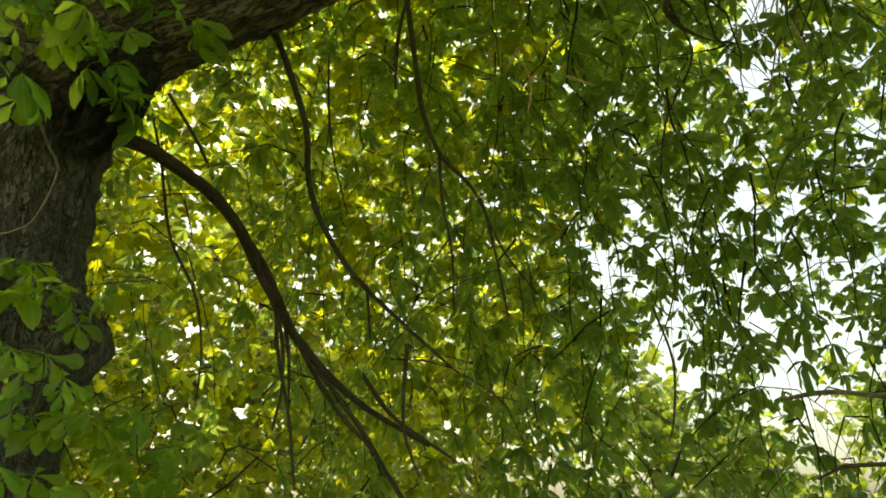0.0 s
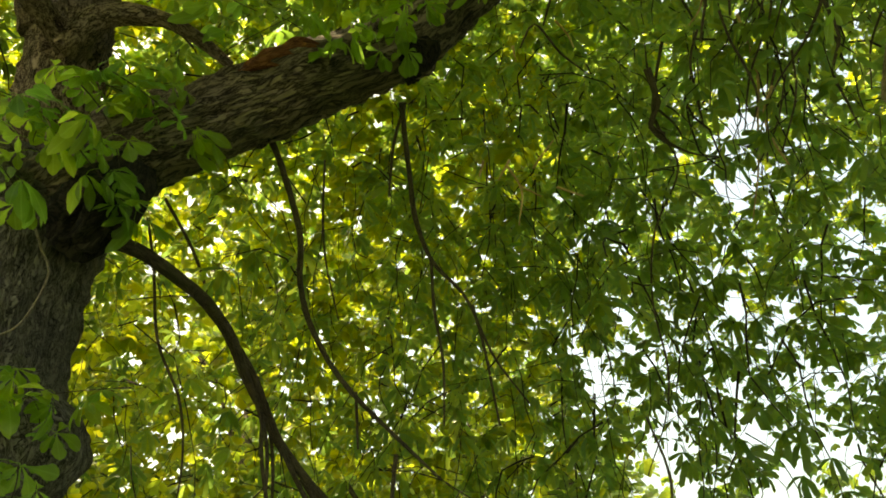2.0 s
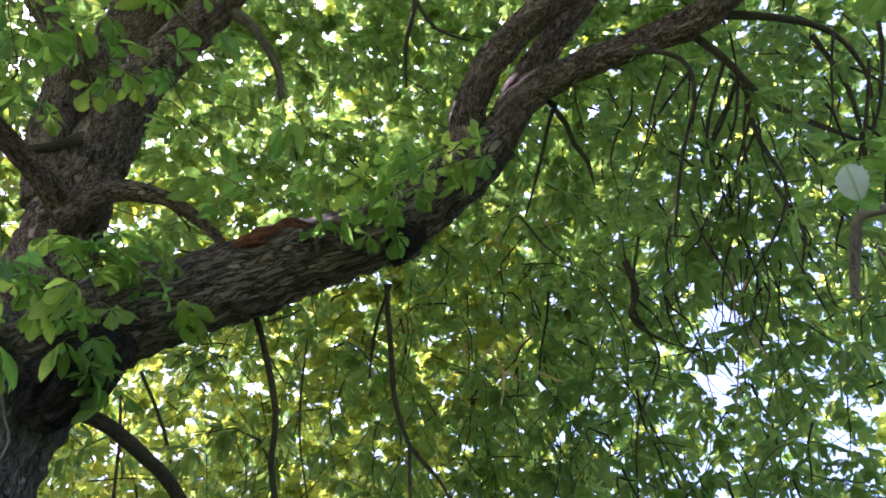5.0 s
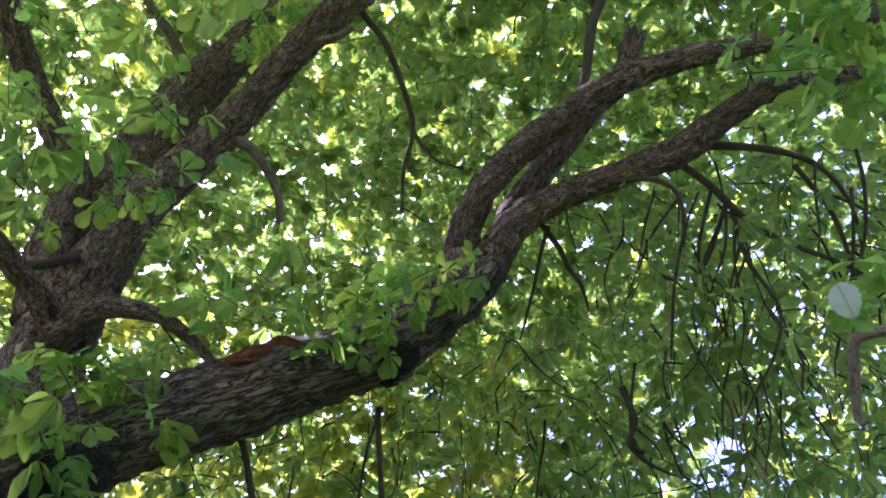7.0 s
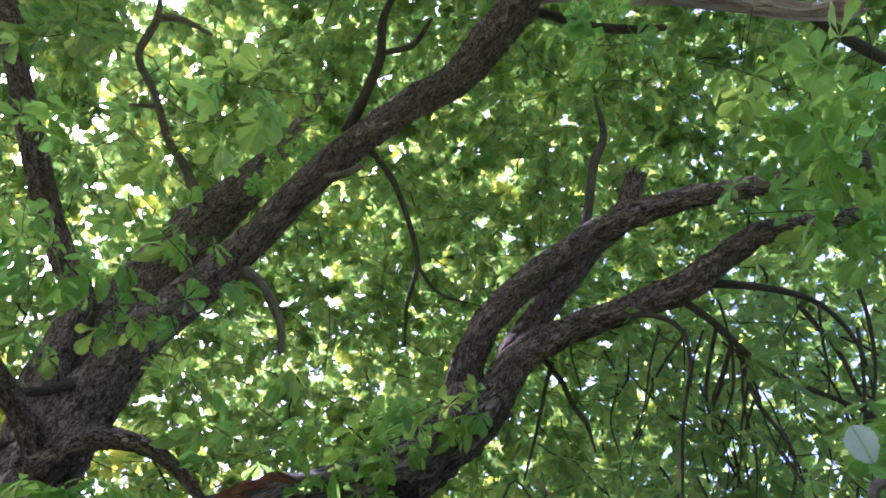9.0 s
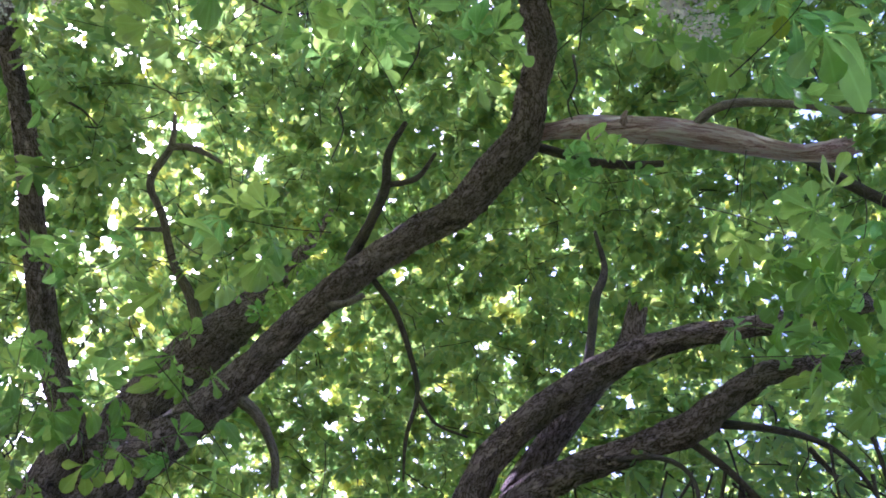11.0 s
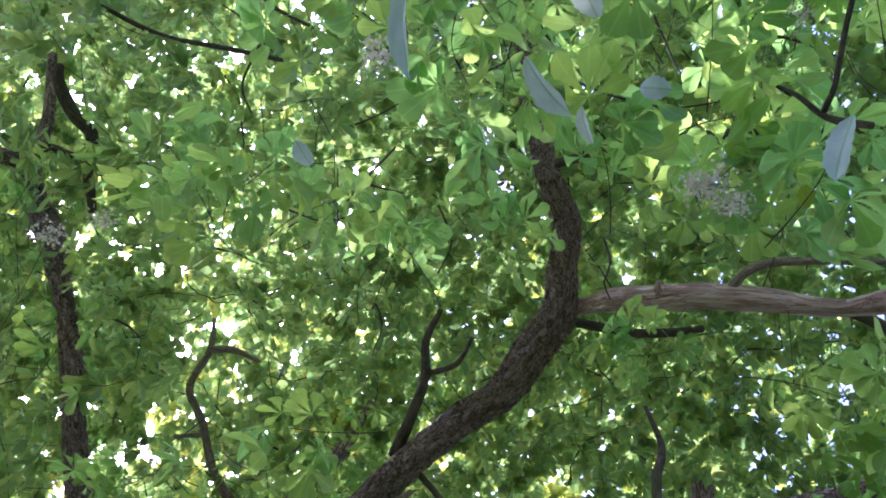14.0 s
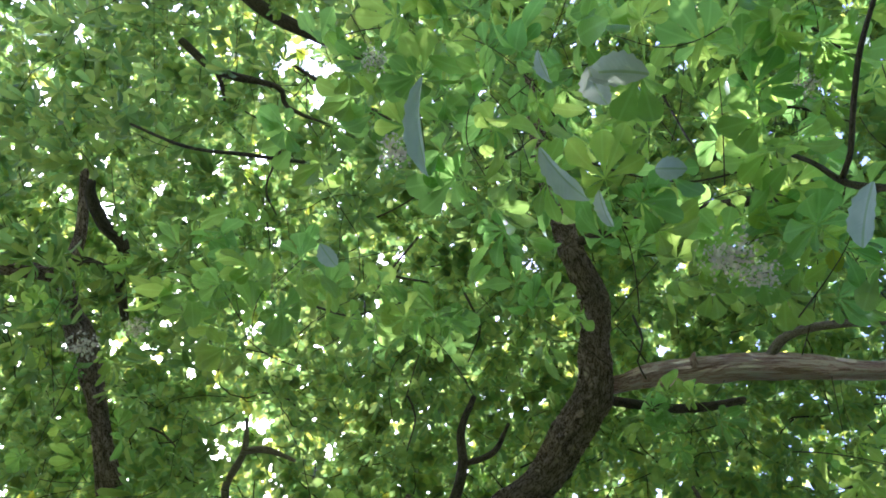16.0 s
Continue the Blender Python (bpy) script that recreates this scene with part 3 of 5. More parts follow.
limb("dead_branch", [(-2.05, 2.40, 7.28, 0.053), (-2.14, 2.20, 7.33, 0.046), (-2.28, 1.96, 7.36, 0.035), (-2.39, 1.60, 7.43, 0.032), (-2.50, 1.32, 7.45, 0.032), (-2.37, 1.03, 7.56, 0.028), (-2.35, 0.77, 7.61, 0.014)],
     BARK_GREY, tree, "pale bare dead stem", around=16, broken=True)
twig("twig", [(-2.37, 1.03, 7.56, 0.033), (-2.20, 1.04, 7.63, 0.028), (-1.98, 1.15, 7.68, 0.014)], BARK_GREY, tree)
twig("twig", [(-2.38, 1.70, 7.40, 0.021), (-2.58, 1.69, 7.32, 0.014)], BARK_GREY, tree)
limb("drooping_branch", [(-1.53, 2.75, 3.26, 0.048), (-1.43, 2.80, 3.27, 0.037), (-1.32, 2.91, 3.27, 0.033), (-1.22, 3.09, 3.25, 0.032), (-1.11, 3.27, 3.20, 0.031), (-1.02, 3.46, 3.10, 0.030), (-0.97, 3.64, 2.98, 0.029), (-0.90, 3.81, 2.85, 0.027), (-0.80, 3.99, 2.68, 0.025), (-0.64, 4.16, 2.51, 0.022), (-0.43, 4.33, 2.35, 0.018), (-0.07, 4.48, 2.16, 0.012)],
     BARK_TWIG, tree, "long arched drooping branch", around=18, rough=0.12)
twig("hanging_twig", [(-1.02, 3.52, 3.11, 0.018), (-0.93, 3.65, 2.98, 0.016), (-0.86, 3.83, 2.82, 0.015), (-0.74, 4.03, 2.56, 0.014), (-0.58, 4.21, 2.31, 0.013), (-0.38, 4.26, 2.10, 0.009), (-0.19, 4.30, 1.83, 0.008)], BARK_TWIG, tree)
twig("hanging_twig", [(-1.00, 3.55, 3.04, 0.013), (-0.89, 3.77, 2.81, 0.012), (-0.88, 3.89, 2.59, 0.011), (-0.82, 4.03, 2.25, 0.009), (-0.77, 4.08, 1.88, 0.006)], BARK_TWIG, tree)
twig("hanging_twig", [(-0.97, 3.64, 2.98, 0.013), (-0.87, 3.86, 2.71, 0.011), (-0.85, 3.94, 2.41, 0.009), (-0.89, 3.97, 2.18, 0.006)], BARK_TWIG, tree)
twig("hanging_twig", [(-0.75, 2.68, 3.74, 0.017), (-0.71, 2.74, 3.67, 0.015), (-0.64, 3.03, 3.46, 0.015), (-0.65, 3.25, 3.28, 0.015), (-0.60, 3.44, 3.12, 0.014), (-0.45, 3.65, 2.92, 0.013), (-0.18, 3.85, 2.70, 0.011), (0.06, 4.01, 2.52, 0.007)], BARK_TWIG, tree)
twig("hanging_twig", [(-0.16, 2.71, 3.99, 0.012), (-0.12, 3.01, 3.77, 0.013), (-0.09, 3.22, 3.65, 0.013), (-0.00, 3.41, 3.51, 0.012), (0.18, 3.59, 3.39, 0.009), (0.34, 3.80, 3.14, 0.007), (0.54, 3.96, 2.93, 0.005)], BARK_TWIG, tree)
twig("hanging_twig", [(-0.01, 3.41, 3.53, 0.009), (0.01, 3.57, 3.31, 0.008), (0.06, 3.73, 3.08, 0.007), (0.07, 3.84, 2.76, 0.005)], BARK_TWIG, tree)
twig("hanging_twig", [(-0.23, 3.15, 3.74, 0.005), (-0.20, 2.91, 3.90, 0.008), (-0.14, 2.71, 3.99, 0.008)], BARK_TWIG, tree)
twig("hanging_twig", [(-1.51, 3.32, 3.71, 0.006), (-1.48, 3.46, 3.49, 0.008), (-1.48, 3.72, 3.18, 0.008), (-1.36, 3.88, 2.90, 0.008), (-1.32, 3.98, 2.61, 0.006), (-1.33, 4.03, 2.31, 0.003)], BARK_TWIG, tree)
twig("hanging_twig", [(-0.61, 3.33, 4.11, 0.006), (-0.62, 3.51, 3.84, 0.007), (-0.60, 3.64, 3.62, 0.006), (-0.54, 3.89, 3.39, 0.004)], BARK_TWIG, tree)
twig("hanging_twig", [(1.25, 2.94, 4.66, 0.009), (1.23, 3.13, 4.47, 0.009), (1.25, 3.24, 4.34, 0.010), (1.38, 3.37, 4.11, 0.006), (1.27, 3.60, 3.83, 0.006), (1.26, 3.79, 3.49, 0.006), (1.33, 3.92, 3.13, 0.006), (1.31, 4.03, 2.87, 0.005), (1.20, 4.14, 2.58, 0.003)], BARK_TWIG, tree)
twig("twig", [(1.73, 3.78, 2.30, 0.009), (1.87, 3.71, 2.32, 0.014), (2.00, 3.64, 2.31, 0.013), (2.21, 3.53, 2.26, 0.013)], BARK_GREY, tree)
twig("twig", [(1.76, 3.60, 1.90, 0.005), (1.87, 3.53, 1.95, 0.010), (2.07, 3.42, 1.95, 0.011)], BARK_TWIG, tree)
twig("hanging_twig", [(1.42, 1.81, 4.57, 0.0120), (1.38, 2.01, 4.47, 0.0090), (1.31, 2.20, 4.36, 0.0083), (1.34, 2.36, 4.23, 0.0053)], BARK_TWIG, tree)
twig("hanging_twig", [(1.67, 1.58, 4.57, 0.0135), (1.84, 1.73, 4.45, 0.0112), (1.92, 1.87, 4.31, 0.0097), (1.97, 2.02, 4.18, 0.0060)], BARK_TWIG, tree)
twig("hanging_twig", [(0.61, 2.02, 4.60, 0.0112), (0.59, 2.13, 4.56, 0.0105), (0.57, 2.28, 4.48, 0.0083), (0.54, 2.47, 4.40, 0.0067), (0.52, 2.54, 4.34, 0.0045)], BARK_TWIG, tree)
twig("hanging_twig", [(0.56, 2.01, 4.64, 0.0168), (0.68, 2.13, 4.57, 0.0144), (0.73, 2.22, 4.55, 0.0126), (0.81, 2.30, 4.51, 0.0120), (0.86, 2.41, 4.44, 0.0042)], BARK_TWIG, tree)
twig("hanging_twig", [(1.16, 1.73, 4.48, 0.0075), (1.07, 1.94, 4.45, 0.0067), (1.04, 2.11, 4.41, 0.0037)], BARK_TWIG, tree)
twig("hanging_twig", [(1.51, 1.92, 4.39, 0.0075), (1.48, 2.15, 4.32, 0.0060), (1.47, 2.37, 4.22, 0.0037)], BARK_TWIG, tree)
twig("hanging_twig", [(1.77, 1.33, 4.44, 0.0105), (1.86, 1.50, 4.36, 0.0090), (1.92, 1.72, 4.27, 0.0075), (1.90, 1.96, 4.13, 0.0045)], BARK_TWIG, tree)
twig("hanging_twig", [(1.32, 1.71, 4.55, 0.0097), (1.31, 2.00, 4.45, 0.0083), (1.35, 2.18, 4.30, 0.0053)], BARK_TWIG, tree)
twig("hanging_twig", [(1.87, 1.94, 4.30, 0.0075), (1.91, 2.10, 4.15, 0.0067), (1.89, 2.30, 4.00, 0.0045), (1.92, 2.43, 3.86, 0.0030)], BARK_TWIG, tree)
twig("hanging_twig", [(-0.19, 4.07, 2.67, 0.013), (-0.21, 4.13, 2.39, 0.011), (-0.20, 4.17, 2.18, 0.009), (-0.12, 4.19, 1.96, 0.006)], BARK_TWIG, tree)
twig("hanging_twig", [(-1.46, 3.36, 3.86, 0.009), (-1.35, 3.52, 3.69, 0.009), (-1.28, 3.63, 3.54, 0.008), (-1.20, 3.77, 3.30, 0.005)], BARK_TWIG, tree)
twig("hanging_twig", [(-0.88, 3.92, 2.85, 0.011), (-0.84, 4.01, 2.56, 0.009), (-0.83, 4.08, 2.20, 0.006)], BARK_TWIG, tree)
twig("hanging_twig", [(-0.40, 3.77, 2.92, 0.009), (-0.38, 3.86, 2.64, 0.006)], BARK_TWIG, tree)
twig("hanging_twig", [(-0.47, 4.28, 2.55, 0.015), (-0.27, 4.35, 2.30, 0.013), (0.06, 4.39, 2.08, 0.008)], BARK_TWIG, tree)
twig("hanging_twig", [(-0.71, 4.14, 2.55, 0.014), (-0.45, 4.24, 2.22, 0.014), (-0.28, 4.29, 1.95, 0.011), (-0.19, 4.30, 1.80, 0.008)], BARK_TWIG, tree)
twig("hanging_twig", [(0.22, 3.69, 3.40, 0.009), (0.29, 3.79, 3.17, 0.008), (0.38, 4.02, 2.82, 0.006)], BARK_TWIG, tree)
twig("hanging_twig", [(1.11, 2.83, 4.54, 0.003), (1.14, 2.93, 4.43, 0.006), (1.21, 3.03, 4.30, 0.008), (1.17, 3.11, 4.22, 0.013), (1.24, 3.15, 4.14, 0.013), (1.38, 3.16, 4.06, 0.005), (1.51, 3.14, 4.02, 0.003)], BARK_TWIG, tree)
twig("hanging_twig", [(1.21, 3.06, 4.27, 0.0067), (1.30, 3.09, 4.19, 0.0067), (1.34, 3.13, 4.13, 0.0045)], BARK_TWIG, tree)
twig("hanging_twig", [(1.61, 2.14, 4.22, 0.0075), (1.67, 2.19, 4.11, 0.0075), (1.73, 2.26, 4.00, 0.0075), (1.73, 2.37, 3.90, 0.0067), (1.79, 2.43, 3.80, 0.0053), (1.85, 2.49, 3.69, 0.0037)], BARK_TWIG, tree)
twig("hanging_twig", [(1.15, 2.31, 4.08, 0.0060), (1.15, 2.44, 4.03, 0.0060), (1.19, 2.54, 3.91, 0.0060), (1.23, 2.62, 3.79, 0.0037)], BARK_TWIG, tree)
twig("hanging_twig", [(1.24, 2.26, 4.15, 0.0060), (1.30, 2.34, 4.05, 0.0060), (1.37, 2.40, 3.95, 0.0060), (1.43, 2.48, 3.84, 0.0045), (1.41, 2.63, 3.68, 0.0030)], BARK_TWIG, tree)
twig("hanging_twig", [(1.39, 1.77, 4.50, 0.0090), (1.41, 1.95, 4.41, 0.0067), (1.38, 2.10, 4.34, 0.0053), (1.33, 2.31, 4.21, 0.0030)], BARK_TWIG, tree)
twig("hanging_twig", [(1.44, 1.85, 4.45, 0.0075), (1.46, 2.01, 4.36, 0.0067), (1.51, 2.19, 4.21, 0.0053), (1.50, 2.35, 4.08, 0.0030)], BARK_TWIG, tree)
twig("hanging_twig", [(1.48, 1.90, 4.43, 0.0067), (1.45, 2.13, 4.29, 0.0060), (1.48, 2.29, 4.16, 0.0053), (1.45, 2.52, 4.02, 0.0053), (1.45, 2.69, 3.83, 0.0030)], BARK_TWIG, tree)
twig("hanging_twig", [(1.27, 1.75, 4.56, 0.0060), (1.23, 1.89, 4.48, 0.0053), (1.24, 2.06, 4.41, 0.0030)], BARK_TWIG, tree)
twig("hanging_twig", [(1.38, 1.88, 4.49, 0.0060), (1.33, 2.07, 4.38, 0.0053), (1.41, 2.24, 4.25, 0.0037), (1.38, 2.40, 4.12, 0.0030)], BARK_TWIG, tree)
twig("hanging_twig", [(1.53, 2.45, 3.99, 0.0060), (1.52, 2.58, 3.87, 0.0060), (1.54, 2.73, 3.68, 0.0037)], BARK_TWIG, tree)
twig("hanging_twig", [(1.58, 2.37, 4.03, 0.0060), (1.62, 2.50, 3.88, 0.0045), (1.59, 2.69, 3.69, 0.0037)], BARK_TWIG, tree)
twig("hanging_twig", [(1.57, 2.45, 3.96, 0.0045), (1.56, 2.61, 3.80, 0.0045), (1.49, 2.78, 3.65, 0.0030)], BARK_TWIG, tree)
twig("hanging_twig", [(1.73, 1.54, 4.52, 0.0075), (1.75, 1.67, 4.44, 0.0067), (1.78, 1.81, 4.34, 0.0045), (1.77, 1.95, 4.26, 0.0030)], BARK_TWIG, tree)
twig("hanging_twig", [(1.86, 1.58, 4.40, 0.0090), (1.88, 1.72, 4.30, 0.0083), (1.89, 1.86, 4.21, 0.0067), (1.88, 2.05, 4.08, 0.0037)], BARK_TWIG, tree)
twig("hanging_twig", [(0.71, 1.86, 4.73, 0.0060), (0.70, 1.98, 4.66, 0.0053), (0.76, 2.13, 4.54, 0.0045)], BARK_TWIG, tree)
twig("hanging_twig", [(0.44, 2.80, 4.45, 0.0045), (0.51, 2.71, 4.53, 0.0060), (0.65, 2.80, 4.42, 0.0060), (0.80, 2.86, 4.33, 0.0030)], BARK_TWIG, tree)
twig("hanging_twig", [(0.85, 1.94, 4.62, 0.0053), (0.92, 2.05, 4.53, 0.0053), (0.90, 2.22, 4.44, 0.0045), (0.95, 2.34, 4.33, 0.0030)], BARK_TWIG, tree)
twig("hanging_twig", [(1.07, 1.76, 4.56, 0.0060), (1.04, 1.91, 4.49, 0.0060), (1.02, 2.07, 4.38, 0.0037), (0.97, 2.23, 4.28, 0.0030)], BARK_TWIG, tree)
limb("splinter", [(1.87, 0.39, 5.68, 0.031), (1.95, 0.35, 5.62, 0.024), (2.02, 0.30, 5.57, 0.012)],
     DEADWOOD, tree, "", around=10, broken=True, rough=0.2)
twig("hanging_twig", [(1.10, 3.68, 2.77, 0.006), (1.19, 3.73, 2.49, 0.007), (1.18, 3.79, 2.21, 0.006), (1.15, 3.81, 2.10, 0.004)], BARK_TWIG, tree)


# ---- foliage of the crown: drooping leafy shoots ----
VIEW_POINT = np.array((0.0, 0.0, 1.6))      # the camera's place, from which the crown's leaves are laid out
# openings towards the sun: a lit place and the half-width of the shaft in metres
SHAFTS = (
    (-0.62, 2.29, 3.86, 0.06),
    (-0.50, 2.29, 3.89, 0.06),
    (-1.73, 4.43, 3.17, 0.50),
    (-1.23, 4.33, 3.80, 0.45),
    (-1.79, 4.35, 2.60, 0.50),
    (-0.71, 4.98, 2.94, 0.50),
    (-1.30, 4.79, 2.30, 0.50),
    (-2.03, 4.21, 3.38, 0.40),
    (-0.34, 5.11, 3.63, 0.40),
    (-1.95, 5.01, 4.28, 0.50),
    (-1.38, 6.45, 3.99, 0.60),
    (-2.63, 6.22, 3.48, 0.60),
    (0.44, 4.95, 2.25, 0.40),
    (-0.13, 5.43, 2.56, 0.40),
    (-2.15, 4.03, 5.51, 0.40),
    (-1.84, 3.58, 6.07, 0.31),
    (-2.33, 1.72, 7.75, 0.35),
)
SHAFTS += (
    (0.50, -0.70, 3.90, 0.40),
    (1.15, -0.45, 4.00, 0.40),
    (-0.10, -0.95, 4.05, 0.35),
    (1.00, 0.75, 4.20, 0.35),
    (-0.60, -0.40, 4.50, 0.35),
    (-1.62, 2.38, 4.35, 0.20),
    (-1.50, 2.20, 4.95, 0.18),
    (-1.72, 2.25, 5.80, 0.22),
    (-1.45, 2.00, 6.30, 0.20),
    (0.20, 2.05, 4.57, 0.14),
    (0.70, 1.45, 4.85, 0.12),
    (1.20, 0.36, 6.02, 0.20),
    (0.35, 0.45, 6.38, 0.14),
    (-1.48, -1.97, 7.11, 0.50),
    (-2.40, 2.26, 7.18, 0.35),
    (0.93, -0.83, 3.91, 0.35),
    (1.87, 2.79, 5.32, 0.40),
    (1.47, 2.86, 5.45, 0.40),
    (2.10, 2.74, 5.24, 0.40),
)
# gaps where the sky shows in the camera's view: direction from VIEW_POINT and half-width in degrees
GAPS = (
    (0.27, 0.94, 0.21, 3.1),
    (0.22, 0.90, 0.37, 1.9),
    (0.31, 0.91, 0.28, 2.1),
    (0.39, 0.84, 0.39, 2.1),
    (0.44, 0.84, 0.33, 1.9),
    (0.38, 0.88, 0.27, 1.7),
    (0.23, 0.92, 0.32, 1.5),
    (0.42, 0.88, 0.21, 1.9),
    (0.48, 0.85, 0.23, 1.5),
    (0.29, 0.94, 0.15, 2.2),
    (0.33, 0.94, 0.10, 2.6),
    (0.43, 0.89, 0.13, 2.2),
    (0.25, 0.97, 0.08, 1.9),
    (0.50, 0.81, 0.31, 1.4),
    (0.38, 0.77, 0.51, 1.0),
    (0.35, 0.75, 0.56, 0.9),
    (0.12, 0.97, 0.20, 0.8),
    (-0.10, 0.90, 0.42, 0.8),
    (-0.40, 0.80, 0.45, 0.9),
    (-0.23, 0.82, 0.53, 0.5),
    (-0.18, 0.79, 0.58, 0.6),
    (-0.06, 0.85, 0.53, 0.4),
)
GAPS += (
    (-0.36, 0.93, 0.07, 1.1),
    (-0.22, -0.24, 0.95, 1.3),
    (-0.27, -0.34, 0.90, 1.6),
    (-0.24, -0.35, 0.90, 1.2),
    (-0.19, -0.27, 0.94, 0.9),
    (-0.35, 0.68, 0.65, 0.7),
    (-0.35, 0.65, 0.67, 0.6),
    (0.33, 0.72, 0.61, 0.8),
    (0.39, 0.75, 0.53, 1.0),
    (0.42, 0.65, 0.63, 0.6),
    (0.36, 0.69, 0.64, 0.6),
    (0.46, 0.77, 0.44, 1.0),
    (0.31, 0.75, 0.58, 0.7),
    (0.38, 0.64, 0.67, 0.6),
    (0.14, 0.75, 0.64, 0.5),
    (0.16, 0.65, 0.74, 0.5),
    (0.50, 0.74, 0.46, 0.8),
    (0.41, 0.71, 0.57, 0.7),
    (0.27, 0.66, 0.70, 0.5),
    (0.16, 0.62, 0.77, 0.5),
    (0.46, 0.36, 0.82, 0.5),
)
# places with no leaves at all, set by the camera's view: direction and half-width in degrees
OPEN = (
    (0.274, 0.936, 0.222, 1.9),
    (0.289, 0.947, 0.138, 2.3),
    (0.253, 0.963, 0.091, 2.0),
    (0.315, 0.932, 0.177, 1.6),
    (0.243, 0.960, 0.139, 1.3),
    (0.462, 0.875, 0.147, 1.5),
    (0.483, 0.870, 0.101, 1.6),
    (0.444, 0.875, 0.193, 1.1),
    (0.214, 0.912, 0.349, 1.1),
    (0.235, 0.874, 0.426, 0.7),
    (0.424, 0.874, 0.235, 0.9),
    (0.487, 0.850, 0.201, 1.0),
    (0.444, 0.833, 0.330, 0.9),
    (0.351, 0.665, 0.659, 0.40),
    (0.387, 0.705, 0.595, 0.45),
    (0.423, 0.630, 0.651, 0.30),
    (0.325, 0.698, 0.638, 0.35),
    (0.373, 0.749, 0.548, 0.45),
    (0.155, 0.623, 0.766, 0.30),
    (0.337, 0.424, 0.840, 0.30),
)
# sight lines from the camera to bare wood, kept free of leaves: direction, half-width in degrees, reach in metres
BARE = (
    (0.15, 0.10, 0.98, 2.2, 4.9),
    (0.22, 0.09, 0.97, 2.2, 4.9),
    (0.28, 0.09, 0.96, 2.2, 4.9),
    (0.34, 0.09, 0.94, 2.2, 4.9),
    (0.39, 0.10, 0.91, 2.2, 4.9),
    (0.44, 0.09, 0.89, 2.2, 4.9),
    (0.39, 0.04, 0.92, 1.2, 4.8),
    (0.09, 0.06, 0.99, 1.6, 4.9),
    (0.09, -0.00, 1.00, 1.6, 4.9),
    (0.07, -0.06, 1.00, 1.4, 4.9),
    (-0.25, 0.42, 0.87, 2.0, 4.6),
    (-0.11, 0.28, 0.95, 2.0, 4.6),
    (-0.02, 0.24, 0.97, 2.2, 4.7),
    (0.04, 0.17, 0.98, 2.2, 4.7),
    (0.10, 0.46, 0.88, 2.0, 4.2),
    (0.17, 0.40, 0.90, 2.0, 4.2),
    (0.24, 0.35, 0.91, 2.0, 4.2),
    (0.30, 0.31, 0.90, 2.0, 4.2),
)
BARE += (
    (0.25, 0.46, 0.85, 2.0, 4.2),
    (0.31, 0.42, 0.85, 2.0, 4.2),
    (0.18, 0.49, 0.85, 2.0, 4.2),
    (-0.53, 0.04, 0.85, 1.2, 5.1),
    (-0.37, 0.25, 0.89, 1.4, 6.3),
    (-0.37, 0.17, 0.91, 1.4, 6.3),
    (-0.34, 0.33, 0.88, 1.3, 6.3),
    (-0.33, 0.17, 0.93, 1.0, 6.3),
)
# places thinned to fit the camera's view, where the sunlit outer leaves show through: direction, half-width in degrees,
# reach in metres
THIN = (
    (-0.33, -0.35, 0.88, 3.0, 12.0),
    (-0.24, -0.31, 0.92, 3.0, 12.0),
    (-0.31, -0.26, 0.92, 2.2, 12.0),
    (-0.34, 0.03, 0.94, 2.4, 12.0),
    (-0.36, 0.12, 0.93, 2.4, 12.0),
    (-0.24, 0.01, 0.97, 1.8, 12.0),
    (-0.37, 0.03, 0.93, 3.0, 12.0),
    (-0.37, 0.12, 0.92, 3.0, 12.0),
    (-0.38, 0.20, 0.90, 3.0, 12.0),
    (-0.35, 0.29, 0.89, 2.6, 12.0),
    (-0.30, 0.19, 0.93, 2.4, 12.0),
    (-0.22, -0.29, 0.93, 2.8, 12.0),
    (-0.25, -0.35, 0.90, 2.8, 12.0),
    (-0.30, -0.23, 0.93, 2.2, 12.0),
    (-0.35, 0.12, 0.93, 2.4, 12.0),
    (-0.34, 0.19, 0.92, 2.4, 12.0),
    (-0.14, -0.32, 0.94, 2.0, 12.0),
    (-0.09, 0.58, 0.81, 2.2, 12.0),
    (-0.15, 0.56, 0.81, 2.2, 12.0),
)


# how many leaves already lie one over another in each direction from the camera's place (equal-area map)
CELL = 0.008
COVER = np.zeros((520, 520), np.float32)
MAP_AXES = np.array(((1, 0, 0), (0, 0.9138, -0.4061), (0, 0.4061, 0.9138)))


# denser and looser parts of the crown, tuned to brightness in the camera's view: direction, half-width in degrees,
# share of leaves more or less
DENSITY = (
    (0.10, 0.80, 0.58, 14, 0.5),
    (-0.10, 0.84, 0.54, 10, 0.3),
    (0.15, 0.62, 0.77, 9, 0.2),
    (-0.48, 0.19, 0.86, 8, 0.50),
    (-0.34, 0.20, 0.92, 5, 0.30),
    (-0.53, 0.12, 0.84, 8, 0.50),
    (-0.35, 0.10, 0.93, 7, 0.35),
    (-0.17, 0.38, 0.91, 8, 0.30),
    (-0.44, 0.28, 0.85, 7, 0.35),
    (-0.52, -0.34, 0.78, 7, 0.30),
    (-0.19, -0.08, 0.98, 8, 0.25),
    (0.26, -0.11, 0.96, 9, 0.50),
    (0.11, -0.03, 0.99, 7, 0.40),
    (0.41, 0.47, 0.78, 8, -0.10),
)
